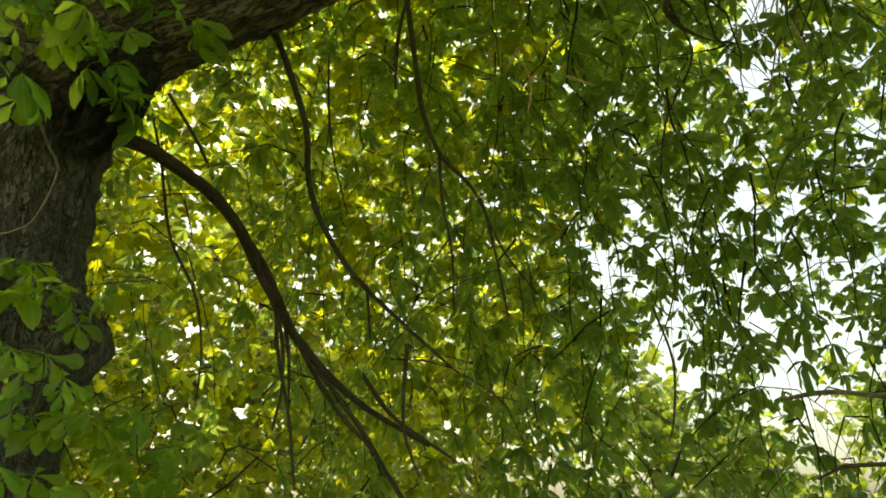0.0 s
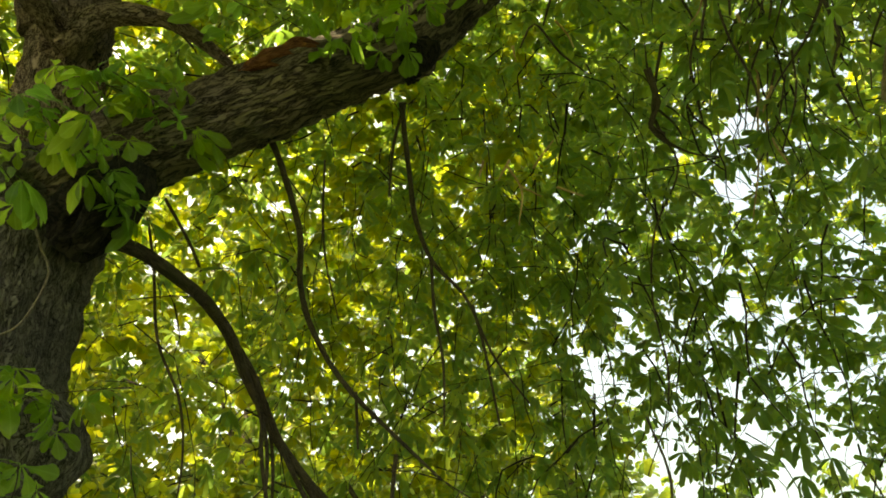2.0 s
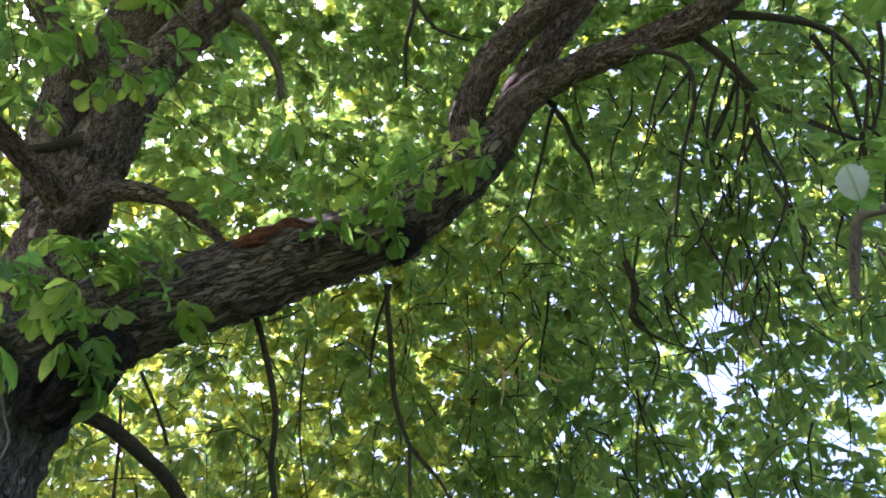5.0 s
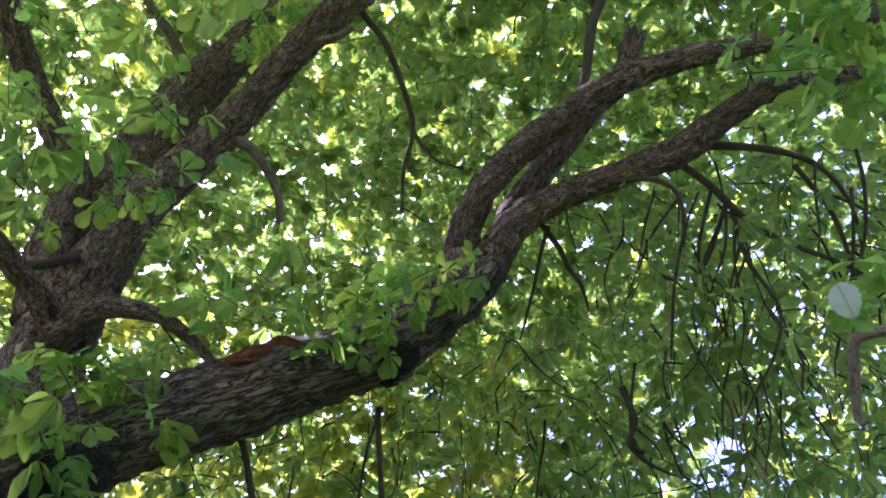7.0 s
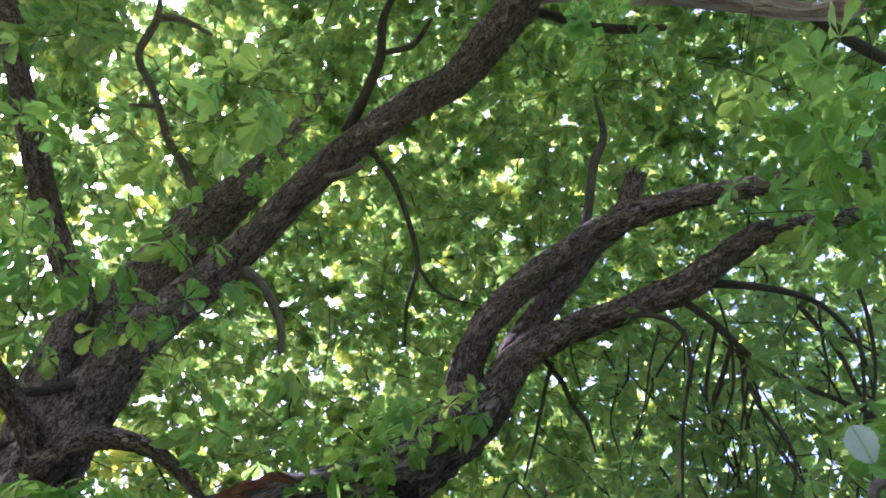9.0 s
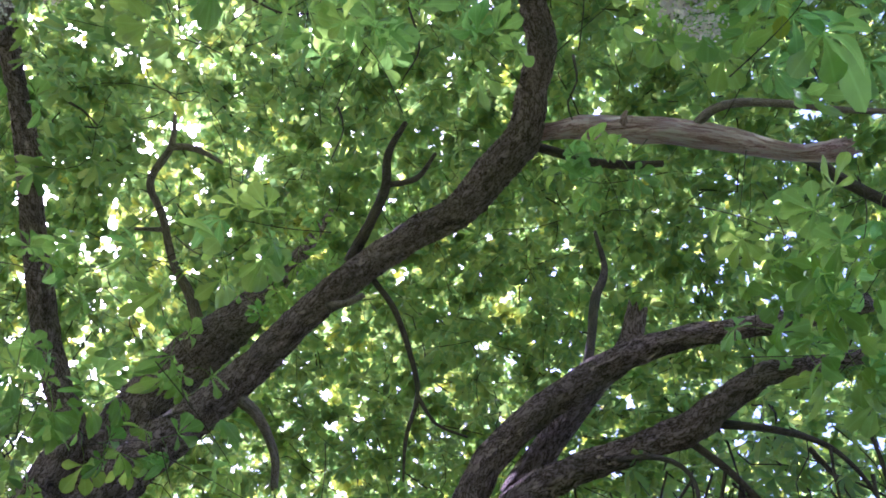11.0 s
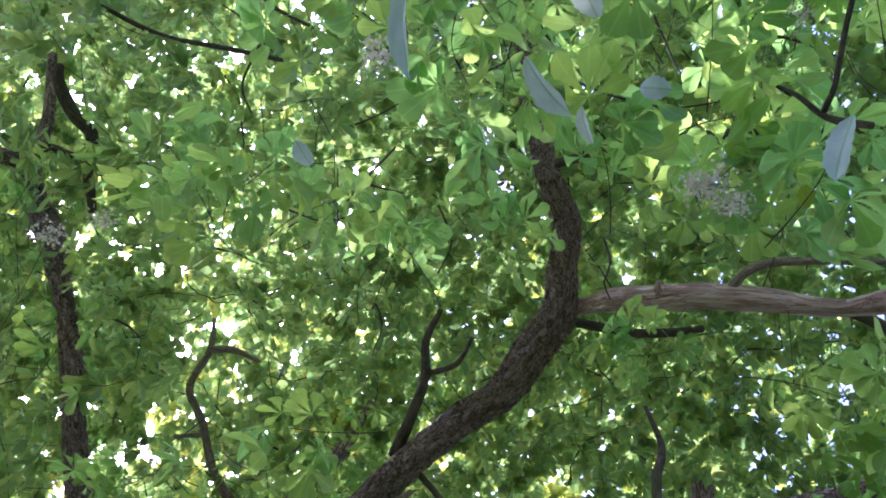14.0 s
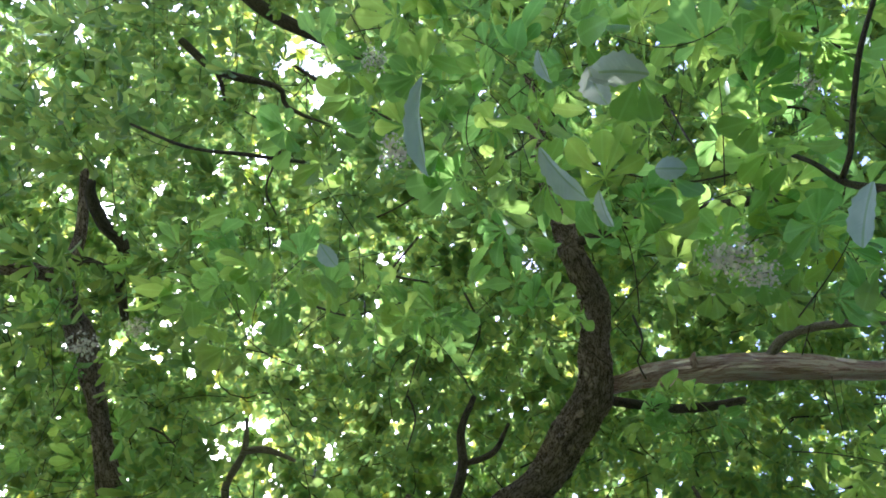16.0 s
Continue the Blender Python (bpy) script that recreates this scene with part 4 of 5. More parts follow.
DENSITY += (
    (-0.39, 0.37, 0.84, 7, -0.40),
    (-0.45, 0.66, 0.60, 6, -0.30),
    (-0.35, 0.20, 0.91, 6, -0.20),
    (0.09, 0.07, 0.99, 8, 0.50),
    (-0.11, 0.12, 0.99, 8, 0.30),
    (-0.55, -0.05, 0.83, 9, 0.30),
    (-0.52, -0.30, 0.80, 8, 0.30),
    (-0.21, 0.97, 0.13, 10, -0.30),
    (0.16, 0.98, 0.11, 8, -0.30),
    (-0.41, 0.86, 0.30, 9, -0.35),
    (0.36, 0.76, 0.55, 8, -0.25),
    (0.14, 0.16, 0.98, 8, 0.20),
    (0.33, 0.94, 0.11, 4, -0.50),
    (0.44, 0.89, 0.09, 4, -0.50),
)


def thickness(d):
    """How thick the leaf cover is in each direction from the camera: clumps, denser and looser parts fitted to its
    view.
    """
    k = np.array([1 + 0.3 * noise.noise(Vector(v) * 5) + 0.15 * noise.noise(Vector(v) * 13) for v in d])
    for x, y, z, wide, more in DENSITY:
        g = np.array((x, y, z)) / math.sqrt(x * x + y * y + z * z)
        k += more * np.exp(-(np.degrees(np.arccos(np.clip(d @ g, -1, 1))) / wide) ** 2)
    return np.clip(k, 0.3, 3)


def find_room(at, size, cap, rng):
    """Even cover for the camera's view: a leaf is kept only where fewer than cap leaves overlap from VIEW_POINT."""
    d = (at - VIEW_POINT) @ MAP_AXES.T
    dist = np.linalg.norm(d, axis=1)
    d /= dist[:, None]
    k = np.sqrt(2 / np.maximum(1 + d[:, 2], 1e-3)) / CELL
    cx, cy = (260 + d[:, 0] * k).astype(int), (260 + d[:, 1] * k).astype(int)
    room = cap * thickness(d @ MAP_AXES)
    half = np.clip(np.round(0.135 * size / dist / CELL), 1, 14).astype(int)
    keep = np.zeros(len(at), bool)
    for i in rng.permutation(len(at)):
        h = half[i]
        x, y = min(max(cx[i], h), 519 - h), min(max(cy[i], h), 519 - h)
        spot = COVER[x - h:x + h + 1, y - h:y + h + 1]
        if spot.mean() < room[i]:
            spot += 0.12
            keep[i] = True
    return keep


def crown(count, r_lo, r_hi, el_lo, el_hi, az_mid, az_span, seed, droop, kinds, name, size=(0.75, 1.1), per=(12, 22), gap_keep=0.22, clear=2.6, length_of=(0.7, 1.5), thick=(0.003, 0.009), mat=None, cap=2.0):
    """Leafy shoots spread through a shell of the crown; each shoot is an arched twig with pairs of leaves."""
    rng = np.random.default_rng(seed)
    at, way, up, sz = [], [], [], []
    tw_v, tw_f, base = [], [], 0
    made = 0
    while made < count:
        # evenly spread headings, so that the roof closes with few leaves
        u, w = (0.5 + made * 0.7548776662) % 1, (0.5 + made * 0.5698402909) % 1
        az = radians(az_mid + (2 * u - 1) * az_span + rng.uniform(-2, 2))
        lo, hi = math.sin(radians(el_lo)), math.sin(radians(el_hi))
        el = math.asin(lo + (hi - lo) * w)
        made += 1
        if radians(36) < el < radians(50) and abs(az) > radians(120):
            continue
        d = np.array((math.sin(az) * math.cos(el), math.cos(az) * math.cos(el), math.sin(el)))
        rr = rng.uniform(r_lo ** 2, r_hi ** 2) ** 0.5
        p = VIEW_POINT + d * rr
        steep = math.sin(el)
        if any(rr < g[4] + 0.6 and d @ np.array(g[:3]) > math.cos(radians(g[3] + 2)) * np.linalg.norm(g[:3]) for g in BARE):
            continue
        if any(d @ np.array(g[:3]) > math.cos(radians(g[3])) * np.linalg.norm(g[:3]) for g in GAPS) and rng.uniform() > max(0.25, gap_keep):
            continue
        if any(d @ np.array(g[:3]) > math.cos(radians(g[3])) for g in OPEN):
            continue
        heading = rng.uniform(0, 2 * np.pi)
        v = np.array((math.cos(heading), math.sin(heading), 0)) * (0.25 + 0.75 * steep) + np.array((d[0], d[1], 0)) * 0.2
        n = int(rng.integers(5, 9))
        length = rng.uniform(*length_of) * (1.25 - 0.45 * steep)
        pts = [p + np.array((0, 0, length * 0.45 * (1 - steep)))]
        v[2] = rng.uniform(-0.3, 0.35)
        if droop > 0.6:
            v = np.array((rng.normal(0, 0.25), rng.normal(0, 0.25), -1.0))
            pts[0] = p + np.array((0, 0, length * 0.5))
        for _ in range(n):
            v = v / np.linalg.norm(v)
            pts.append(pts[-1] + v * length / n)
            v = v + rng.normal(0, 0.32 if droop < 0.6 else 0.4, 3) + np.array((0, 0, -droop * (1.15 - 0.7 * steep)))
        pts = np.array(pts)
        rad = np.linspace(rng.uniform(*thick), 0.0016, n + 1)
        if kinds is not TINY_LEAVES or made % 3 == 0:
            c, w, r = rings(np.c_[pts, rad], 4)
            tw_v.append((c[:, None] + w * r[:, None, None]).reshape(-1, 3))
            tw_f.append(tube_faces(n + 1, 4, base))
            base += 4 * (n + 1)
        for _ in range(int(rng.integers(*per))):
            k = rng.uniform(0.1, 1.0) * n
            i = min(int(k), n - 1)
            q = pts[i] + (pts[i + 1] - pts[i]) * (k - i)
            out = rng.normal(0, 1, 3)
            out[2] = out[2] * 0.35 - 0.15 - 0.35 * (1 - steep)
            nrm = np.array((0, 0, 1.0)) + rng.normal(0, 0.38, 3) - d * 0.55 * (1 - steep)
            at.append(q)
            way.append(out)
            up.append(nrm)
            sz.append(rng.uniform(*size))
    at, way, up, sz = map(np.array, (at, way, up, sz))
    off = at - VIEW_POINT
    dist = np.linalg.norm(off, axis=1)
    keep = (dist > clear) & (at[:, 2] > 0.5)
    ray = off / dist[:, None]
    if r_lo > 6:
        # fewer and larger leaves on the back and the flanks of the crown, out of the camera's view
        back = (np.abs(ray[:, 0]) > 0.7) | (ray[:, 1] < -0.52)
        keep &= ~back | (rng.uniform(0, 1, len(at)) < 0.4)
        sz = np.where(back, sz * 1.7, sz)
    for g in GAPS:
        cosang = ray @ (np.array(g[:3]) / np.linalg.norm(g[:3]))
        ang = np.degrees(np.arccos(np.clip(cosang, -1, 1)))
        keep &= ~((ang < g[3] * rng.uniform(0.6, 1.25, len(at))) & (rng.uniform(0, 1, len(at)) > gap_keep))
    for g in OPEN:
        ang = np.degrees(np.arccos(np.clip(ray @ np.array(g[:3]), -1, 1)))
        keep &= ang > g[3] * rng.uniform(0.75, 1.15, len(at))
    for g in BARE:
        ang = np.degrees(np.arccos(np.clip(ray @ (np.array(g[:3]) / np.linalg.norm(g[:3])), -1, 1)))
        keep &= ~((ang < g[3] * rng.uniform(0.7, 1.2, len(at))) & (dist < g[4]))
    for g in THIN:
        ang = np.degrees(np.arccos(np.clip(ray @ (np.array(g[:3]) / np.linalg.norm(g[:3])), -1, 1)))
        keep &= ~((ang < g[3] * rng.uniform(0.5, 1.2, len(at))) & (dist < g[4]) & (rng.uniform(0, 1, len(at)) > 0.4))
    for (sx, sy, sz_, wide) in SHAFTS:
        rel = at - np.array((sx, sy, sz_))
        along = rel @ np.array(to_sun)
        apart = np.linalg.norm(rel - along[:, None] * np.array(to_sun), axis=1)
        reach = wide + 0.22 * sz if wide <= 0.1 else wide * rng.uniform(0.6, 1.1, len(at))
        keep &= ~((along > 0.3) & (apart < reach) & (rng.uniform(0, 1, len(at)) > (0.0 if wide <= 0.3 else 0.35)))
    at, way, up, sz = at[keep], way[keep], up[keep], sz[keep]
    keep = find_room(at, sz, cap, rng)
    turn = frames_of(way[keep], up[keep])
    part(name, scatter(name, at[keep], turn, sz[keep], kinds, mat or LEAF, rng), tree, "drooping palmate green leaves", "stuff")
    f = np.vstack(tw_f)
    part("twig_growth", mesh_of("twig_growth", np.vstack(tw_v), f, BARK_TWIG), tree, "thin brown leafy shoots", "stuff")
    return int(keep.sum())


# hanging shoots, then the skirt of the crown, then the vault from the inside out
crown(44, 4.2, 5.6, 8, 44, 22, 11, 18, 0.9, MID_LEAVES, "foliage", size=(0.5, 0.75), per=(7, 14), length_of=(0.8, 1.5), gap_keep=0.5)
crown(60, 4.4, 5.8, 12, 40, 6, 18, 19, 0.9, MID_LEAVES, "foliage", size=(0.5, 0.75), per=(3, 8), length_of=(0.7, 1.3), thick=(0.003, 0.006), gap_keep=0.5)
crown(76, 3.6, 4.6, 34, 56, 37, 14, 20, 0.9, MID_LEAVES, "foliage", size=(0.45, 0.7), per=(3, 8), length_of=(0.5, 1.1), thick=(0.003, 0.008), gap_keep=0.5)
crown(420, 4.4, 6.2, -6, 45, 0, 62, 11, 0.42, MID_LEAVES, "foliage", size=(0.5, 0.75), per=(9, 16), cap=0.9)
crown(420, 5.0, 7.4, 42, 90, 0, 180, 13, 0.18, MID_LEAVES, "foliage", size=(0.5, 0.75), per=(8, 14), clear=3.9, thick=(0.0015, 0.0035), cap=1.1)
crown(60, 4.0, 5.2, 48, 90, -120, 60, 17, 0.25, MID_LEAVES, "foliage", size=(0.6, 0.85), per=(9, 16), thick=(0.0015, 0.0035), cap=1.0)
# this shell of the skirt carries backlit gold in its leaf colour
crown(1000, 6.4, 9.8, -6, 45, -29, 40, 12, 0.42, SMALL_LEAVES, "foliage", size=(0.55, 0.8), mat=LEAF_SUNLIT, cap=1.7)
crown(700, 6.4, 9.8, -6, 45, 37, 28, 25, 0.42, SMALL_LEAVES, "foliage", size=(0.55, 0.8), cap=1.6)
crown(1100, 6.6, 9.0, 40, 90, 0, 180, 16, 0.25, SMALL_LEAVES, "foliage", size=(0.5, 0.75), cap=1.6)
crown(4000, 8.4, 11.2, 38, 90, 0, 180, 14, 0.18, TINY_LEAVES, "foliage", size=(0.55, 0.8), cap=2.3)
crown(1000, 10.2, 13.0, 22, 76, -14, 70, 22, 0.18, TINY_LEAVES, "foliage", size=(0.7, 1.0), mat=LEAF_SUNLIT, cap=2.6)
crown(300, 11.0, 14.0, -2, 34, -32, 36, 27, 0.3, TINY_LEAVES, "foliage", size=(0.8, 1.1), mat=LEAF_SUNLIT, cap=2.0)
crown(2600, 12.0, 15.0, 28, 90, 0, 180, 26, 0.18, TINY_LEAVES, "foliage", size=(0.8, 1.1), gap_keep=0.15, cap=2.9)
# the outermost leaves, in full sun, with its yellow also put into their colour
crown(460, 13.5, 16.0, -2, 40, -25, 34, 36, 0.3, TINY_LEAVES, "foliage", size=(1.1, 1.5), mat=LEAF_SUNLIT, cap=2.5)
crown(1800, 14.5, 17.0, 34, 90, 0, 180, 35, 0.18, TINY_LEAVES, "foliage", size=(1.1, 1.5), mat=LEAF_SUNLIT, gap_keep=0.3, cap=3.1)


def leafy_twig(at, heading, seed, leaves=4, length=0.34, lift=0.1, big=0.74, tilt=0.35):
    """A thin shoot whose tip is at the given place, with opposite pairs of large leaves."""
    rng = np.random.default_rng(seed)
    a = radians(heading)
    v = np.array((math.cos(a), math.sin(a), 0.0))
    tip = np.array(at)
    # tilt leans the leaf faces back along this line, towards the camera's place
    sightline = (tip - VIEW_POINT) / np.linalg.norm(tip - VIEW_POINT)
    pts = [tip, tip - v * length * 0.35 + (0, 0, lift * 0.2), tip - v * length * 0.7 + (0, 0, lift * 0.6), tip - v * length + (0, 0, lift)]
    bow = rng.normal(0, 0.03, 3)
    pts[1], pts[2] = pts[1] + bow, pts[2] + bow * 0.8
    rad = (0.0012, 0.0016, 0.002, 0.0024)
    stem = twig("leafy_twig", [(*p, r) for p, r in zip(pts, rad)], BARK_TWIG, tree)
    for i in range(leaves):
        q = pts[min(i // 2, 2)] if i else tip
        turn = heading + (rng.uniform(-25, 25) if i == 0 else (75 if i % 2 else -75) + rng.uniform(-30, 30))
        b = radians(turn)
        way = np.array([(math.cos(b), math.sin(b), rng.uniform(-0.55, 0.05))])
        up = np.array([(0, 0, 1.0)]) + rng.normal(0, 0.3, (1, 3)) - sightline * tilt
        f = frames_of(way, up)[0]
        leaf = part("leaf", NEAR_MESHES[int(rng.integers(len(NEAR_MESHES)))], stem)
        k = big * rng.uniform(0.85, 1.15)
        leaf.matrix_basis = Matrix.Translation(q) @ Matrix([list(row) for row in f]).to_4x4() @ Matrix.Diagonal((k, k, k, 1))
    return stem


# sprouts on the trunk
for n, (x, y, z, heading) in enumerate((
        (-1.40, 2.07, 3.28, 292), (-1.28, 2.18, 3.32, 30), (-1.44, 2.13, 3.07, 64), (-1.16, 2.24, 3.24, 85),
        (-1.13, 2.38, 3.15, 65), (-0.99, 2.28, 3.47, 288), (-1.44, 2.35, 2.51, 312), (-1.38, 2.42, 2.42, 209),
        (-1.34, 2.52, 2.36, 14), (-1.39, 2.42, 2.22, 33), (-1.33, 2.44, 2.03, 119), (-1.29, 2.58, 1.98, 155),
        (-1.24, 2.65, 2.03, 223), (-1.16, 2.86, 1.94, 172), (-1.06, 2.91, 1.86, 95), (-1.26, 2.50, 1.81, 57),
)):
    leafy_twig((x, y, z), heading, 100 + n, leaves=6, big=0.58, tilt=0.9)
# sprouts on the limb
for n, (x, y, z, heading) in enumerate((
        (-1.16, 2.16, 3.67, 248), (-1.40, 2.19, 3.47, 264), (-1.52, 2.12, 3.46, 11), (-0.96, 2.33, 3.50, 40),
        (-0.27, 2.10, 3.88, 162), (-0.11, 2.10, 3.96, 140), (0.14, 2.04, 4.21, 319), (-0.37, 2.21, 3.83, 186),
        (-0.21, 2.05, 3.93, 151), (0.05, 2.07, 4.12, 155), (-1.29, 2.15, 3.59, 239), (-1.39, 2.14, 3.63, 211),
)):
    leafy_twig((x, y, z), heading, 200 + n, leaves=6, big=0.56)
# shoots at the limb ends
for n, (x, y, z, heading) in enumerate((
        (1.32, 0.74, 4.29, 62), (1.34, 0.64, 4.30, 265), (1.43, 0.63, 4.14, 272), (1.44, 0.93, 4.06, 344),
        (1.50, 0.87, 4.04, 283), (1.41, 0.73, 4.02, 102), (1.57, 1.00, 3.95, 115), (1.32, 0.90, 4.25, 233),
        (1.50, 1.48, 3.61, 234), (1.43, 1.58, 3.60, 250),
)):
    leafy_twig((x, y, z), heading, 300 + n)
# shoots on the left
for n, (x, y, z, heading) in enumerate((
        (-1.70, 1.06, 4.57, 312), (-1.70, 1.43, 4.29, 105), (-1.44, 1.48, 4.29, 337), (-1.36, 1.75, 4.30, 0),
        (-1.31, 1.12, 4.63, 27), (-0.71, 0.75, 4.18, 350), (-1.19, 1.81, 4.48, 339), (-1.60, 1.66, 4.10, 107),
        (-1.15, 1.62, 4.83, 50), (-1.03, 1.61, 6.20, 113), (-0.89, 1.47, 6.27, 15), (-1.17, 1.67, 6.04, 321),
        (-1.10, 1.83, 5.99, 238), (-0.95, 1.75, 6.17, 210), (-0.85, 1.33, 6.43, 88),
)):
    leafy_twig((x, y, z), heading, 400 + n)
# shoots under the dead branch
for n, (x, y, z, heading) in enumerate((
        (0.63, -0.12, 4.54, 169), (0.95, -0.24, 4.34, 68), (1.02, -0.15, 4.32, 278), (1.29, 0.42, 4.06, 170),
        (1.20, 0.56, 4.19, 10), (1.33, 0.65, 3.99, 91), (1.16, 0.84, 4.25, 254), (0.58, 0.58, 5.42, 187),
        (0.73, 0.64, 5.39, 134), (1.43, 0.73, 5.27, 91), (1.37, -0.15, 4.28, 32), (0.07, 0.02, 4.81, 219),
        (-0.43, 0.02, 4.57, 237), (-0.82, 0.75, 4.39, 187), (-0.65, -0.13, 4.53, 335),
)):
    leafy_twig((x, y, z), heading, 500 + n)
# near shoots overhead
for n, (x, y, z, heading) in enumerate((
        (-0.55, -1.07, 4.28, 334), (-0.53, -0.93, 4.34, 74), (-0.16, -0.98, 4.04, 218), (-0.31, -0.99, 4.03, 226),
        (-0.11, -0.48, 3.97, 89), (0.11, -0.84, 3.88, 107), (0.30, -0.83, 3.76, 175), (0.63, -0.74, 3.93, 267),
        (0.49, -0.55, 4.01, 105), (0.29, -0.34, 3.97, 259), (0.77, -0.90, 4.06, 235), (0.93, -0.83, 3.91, 78),
        (0.67, -0.13, 4.22, 139), (0.98, -0.27, 3.89, 298), (-0.91, -0.24, 4.37, 303), (-1.13, -0.15, 4.40, 236),
        (-1.36, -0.23, 4.62, 1), (-1.37, -0.35, 4.61, 245), (-0.78, -0.77, 4.43, 81), (-0.44, 0.05, 4.88, 295),
        (-0.73, -0.07, 4.94, 328), (0.89, -0.56, 4.10, 154), (0.84, -0.42, 4.25, 344), (-0.33, -0.78, 4.09, 273),
)):
    leafy_twig((x, y, z), heading, 600 + n, big=0.86)
# more near shoots, hanging before the upper stem
for n, (x, y, z, heading) in enumerate((
        (0.04, -0.52, 4.14, 64), (0.19, -0.54, 4.71, 85), (0.12, -0.72, 4.50, 14), (0.25, -0.76, 4.36, 33),
        (0.01, -0.38, 4.48, 95), (0.24, -0.99, 4.55, 57), (-0.02, -0.76, 4.11, 162), (-0.13, -0.53, 4.49, 140),
        (0.38, -0.97, 4.28, 239), (0.78, -0.89, 4.48, 211), (0.64, -1.12, 4.63, 283), (0.40, -0.43, 4.58, 102),
        (0.61, -0.28, 4.59, 312), (0.83, -0.59, 3.91, 105), (1.22, -0.89, 4.53, 339), (0.87, -0.46, 4.18, 107),
        (1.15, -0.33, 4.59, 238), (1.14, -0.63, 4.18, 210), (0.87, -0.66, 4.54, 170),
)):
    leafy_twig((x, y, z), heading, 640 + n, leaves=3, length=0.4, big=0.8)
for n, (x, y, z, heading) in enumerate((
        (-0.31, -1.15, 4.47, 10), (-0.46, -1.01, 4.21, 91), (-0.59, -1.01, 4.44, 32), (-0.17, -1.10, 4.69, 334),
        (-0.93, -0.85, 5.38, 74), (-0.98, -0.32, 5.03, 175), (-1.47, -0.50, 5.39, 267), (-1.30, -0.08, 4.83, 139),
        (-1.64, -0.21, 5.25, 298), (-1.22, -0.30, 5.44, 81), (-0.55, 0.12, 5.28, 295), (-0.87, -0.03, 5.63, 117),
        (-0.13, -0.11, 4.93, 316), (0.74, 0.55, 5.71, 236), (0.77, -1.02, 4.22, 141), (0.89, -0.87, 3.93, 76),
        (1.11, -0.83, 3.98, 251), (1.68, 0.00, 5.50, 53), (0.94, -0.12, 4.40, 99),
)):
    leafy_twig((x, y, z), heading, 659 + n, leaves=3, length=0.4, big=0.8)
# shoots before the stems
for n, (x, y, z, heading) in enumerate((
        (-1.72, 1.28, 4.79, 8), (-1.73, 1.47, 4.46, 290), (-1.38, 1.59, 4.38, 352), (-1.27, 1.85, 4.37, 19),
        (-0.79, 1.71, 4.19, 47), (-0.60, 1.76, 3.99, 16), (-0.92, 2.19, 4.18, 68), (-0.94, 1.84, 3.94, 234),
        (-0.44, 2.05, 4.05, 94), (-1.81, 2.07, 4.40, 350), (-1.59, 1.49, 4.81, 41), (-1.58, 1.06, 4.68, 141),
        (-0.73, 2.18, 4.03, 238),
)):
    leafy_twig((x, y, z), heading, 740 + n, leaves=3, length=0.5, big=0.58)
for n, (x, y, z, heading) in enumerate((
        (-0.29, 2.20, 4.03, 21), (-1.70, 1.62, 4.18, 130), (-0.54, 2.02, 3.82, 316), (-1.25, 1.62, 4.76, 44),
        (-2.36, -0.28, 5.23, 313), (-2.43, 0.13, 5.58, 318), (-2.14, 0.48, 5.20, 313), (-2.57, -0.11, 5.39, 277),
        (-2.22, 0.75, 5.39, 0), (-2.57, -0.23, 5.21, 335), (-2.12, -0.48, 5.41, 73), (-2.48, 0.39, 5.48, 55),
        (-2.46, 0.52, 5.07, 113),
)):
    leafy_twig((x, y, z), heading, 753 + n, leaves=3, length=0.5, big=0.58)
# dry tan stalks among the hanging leaves
twig("dry_stalk", [(0.36, 2.83, 3.75, 0.0070), (0.31, 2.90, 3.68, 0.0035)], BARK_TAN, tree)
twig("dry_stalk", [(0.34, 2.78, 3.68, 0.0070), (0.42, 2.90, 3.62, 0.0053), (0.40, 2.92, 3.44, 0.0035)], BARK_TAN, tree)
twig("dry_stalk", [(0.48, 2.88, 3.74, 0.0070), (0.50, 2.82, 3.75, 0.0053), (0.56, 2.74, 3.80, 0.0035)], BARK_TAN, tree)
twig("dry_stalk", [(0.62, 3.05, 3.75, 0.0070), (0.68, 3.02, 3.70, 0.0053), (0.74, 3.01, 3.67, 0.0035)], BARK_TAN, tree)
twig("dry_stalk", [(0.46, 3.18, 3.84, 0.0070), (0.56, 3.18, 3.78, 0.0035)], BARK_TAN, tree)
twig("dry_stalk", [(0.60, 2.62, 4.46, 0.0070), (0.67, 2.69, 4.44, 0.0053), (0.69, 2.68, 4.34, 0.0035)], BARK_TAN, tree)
twig("dry_stalk", [(0.25, 3.01, 3.88, 0.0070), (0.23, 3.05, 3.81, 0.0035)], BARK_TAN, tree)
twig("dry_stalk", [(1.37, 2.35, 4.23, 0.0070), (1.50, 2.55, 4.05, 0.0061), (1.52, 2.67, 3.91, 0.0053), (1.51, 2.76, 3.68, 0.0044), (1.51, 2.93, 3.49, 0.0035)], BARK_TAN, tree)
twig("dry_stalk", [(1.47, 2.41, 3.85, 0.0070), (1.48, 2.55, 3.81, 0.0058), (1.51, 2.58, 3.68, 0.0047), (1.56, 2.60, 3.57, 0.0035)], BARK_TAN, tree)
twig("dry_stalk", [(1.23, 2.28, 4.41, 0.0070), (1.25, 2.43, 4.36, 0.0053), (1.19, 2.46, 4.27, 0.0035)], BARK_TAN, tree)
twig("dry_stalk", [(0.35, 2.43, 4.09, 0.0070), (0.37, 2.49, 4.05, 0.0035)], BARK_TAN, tree)
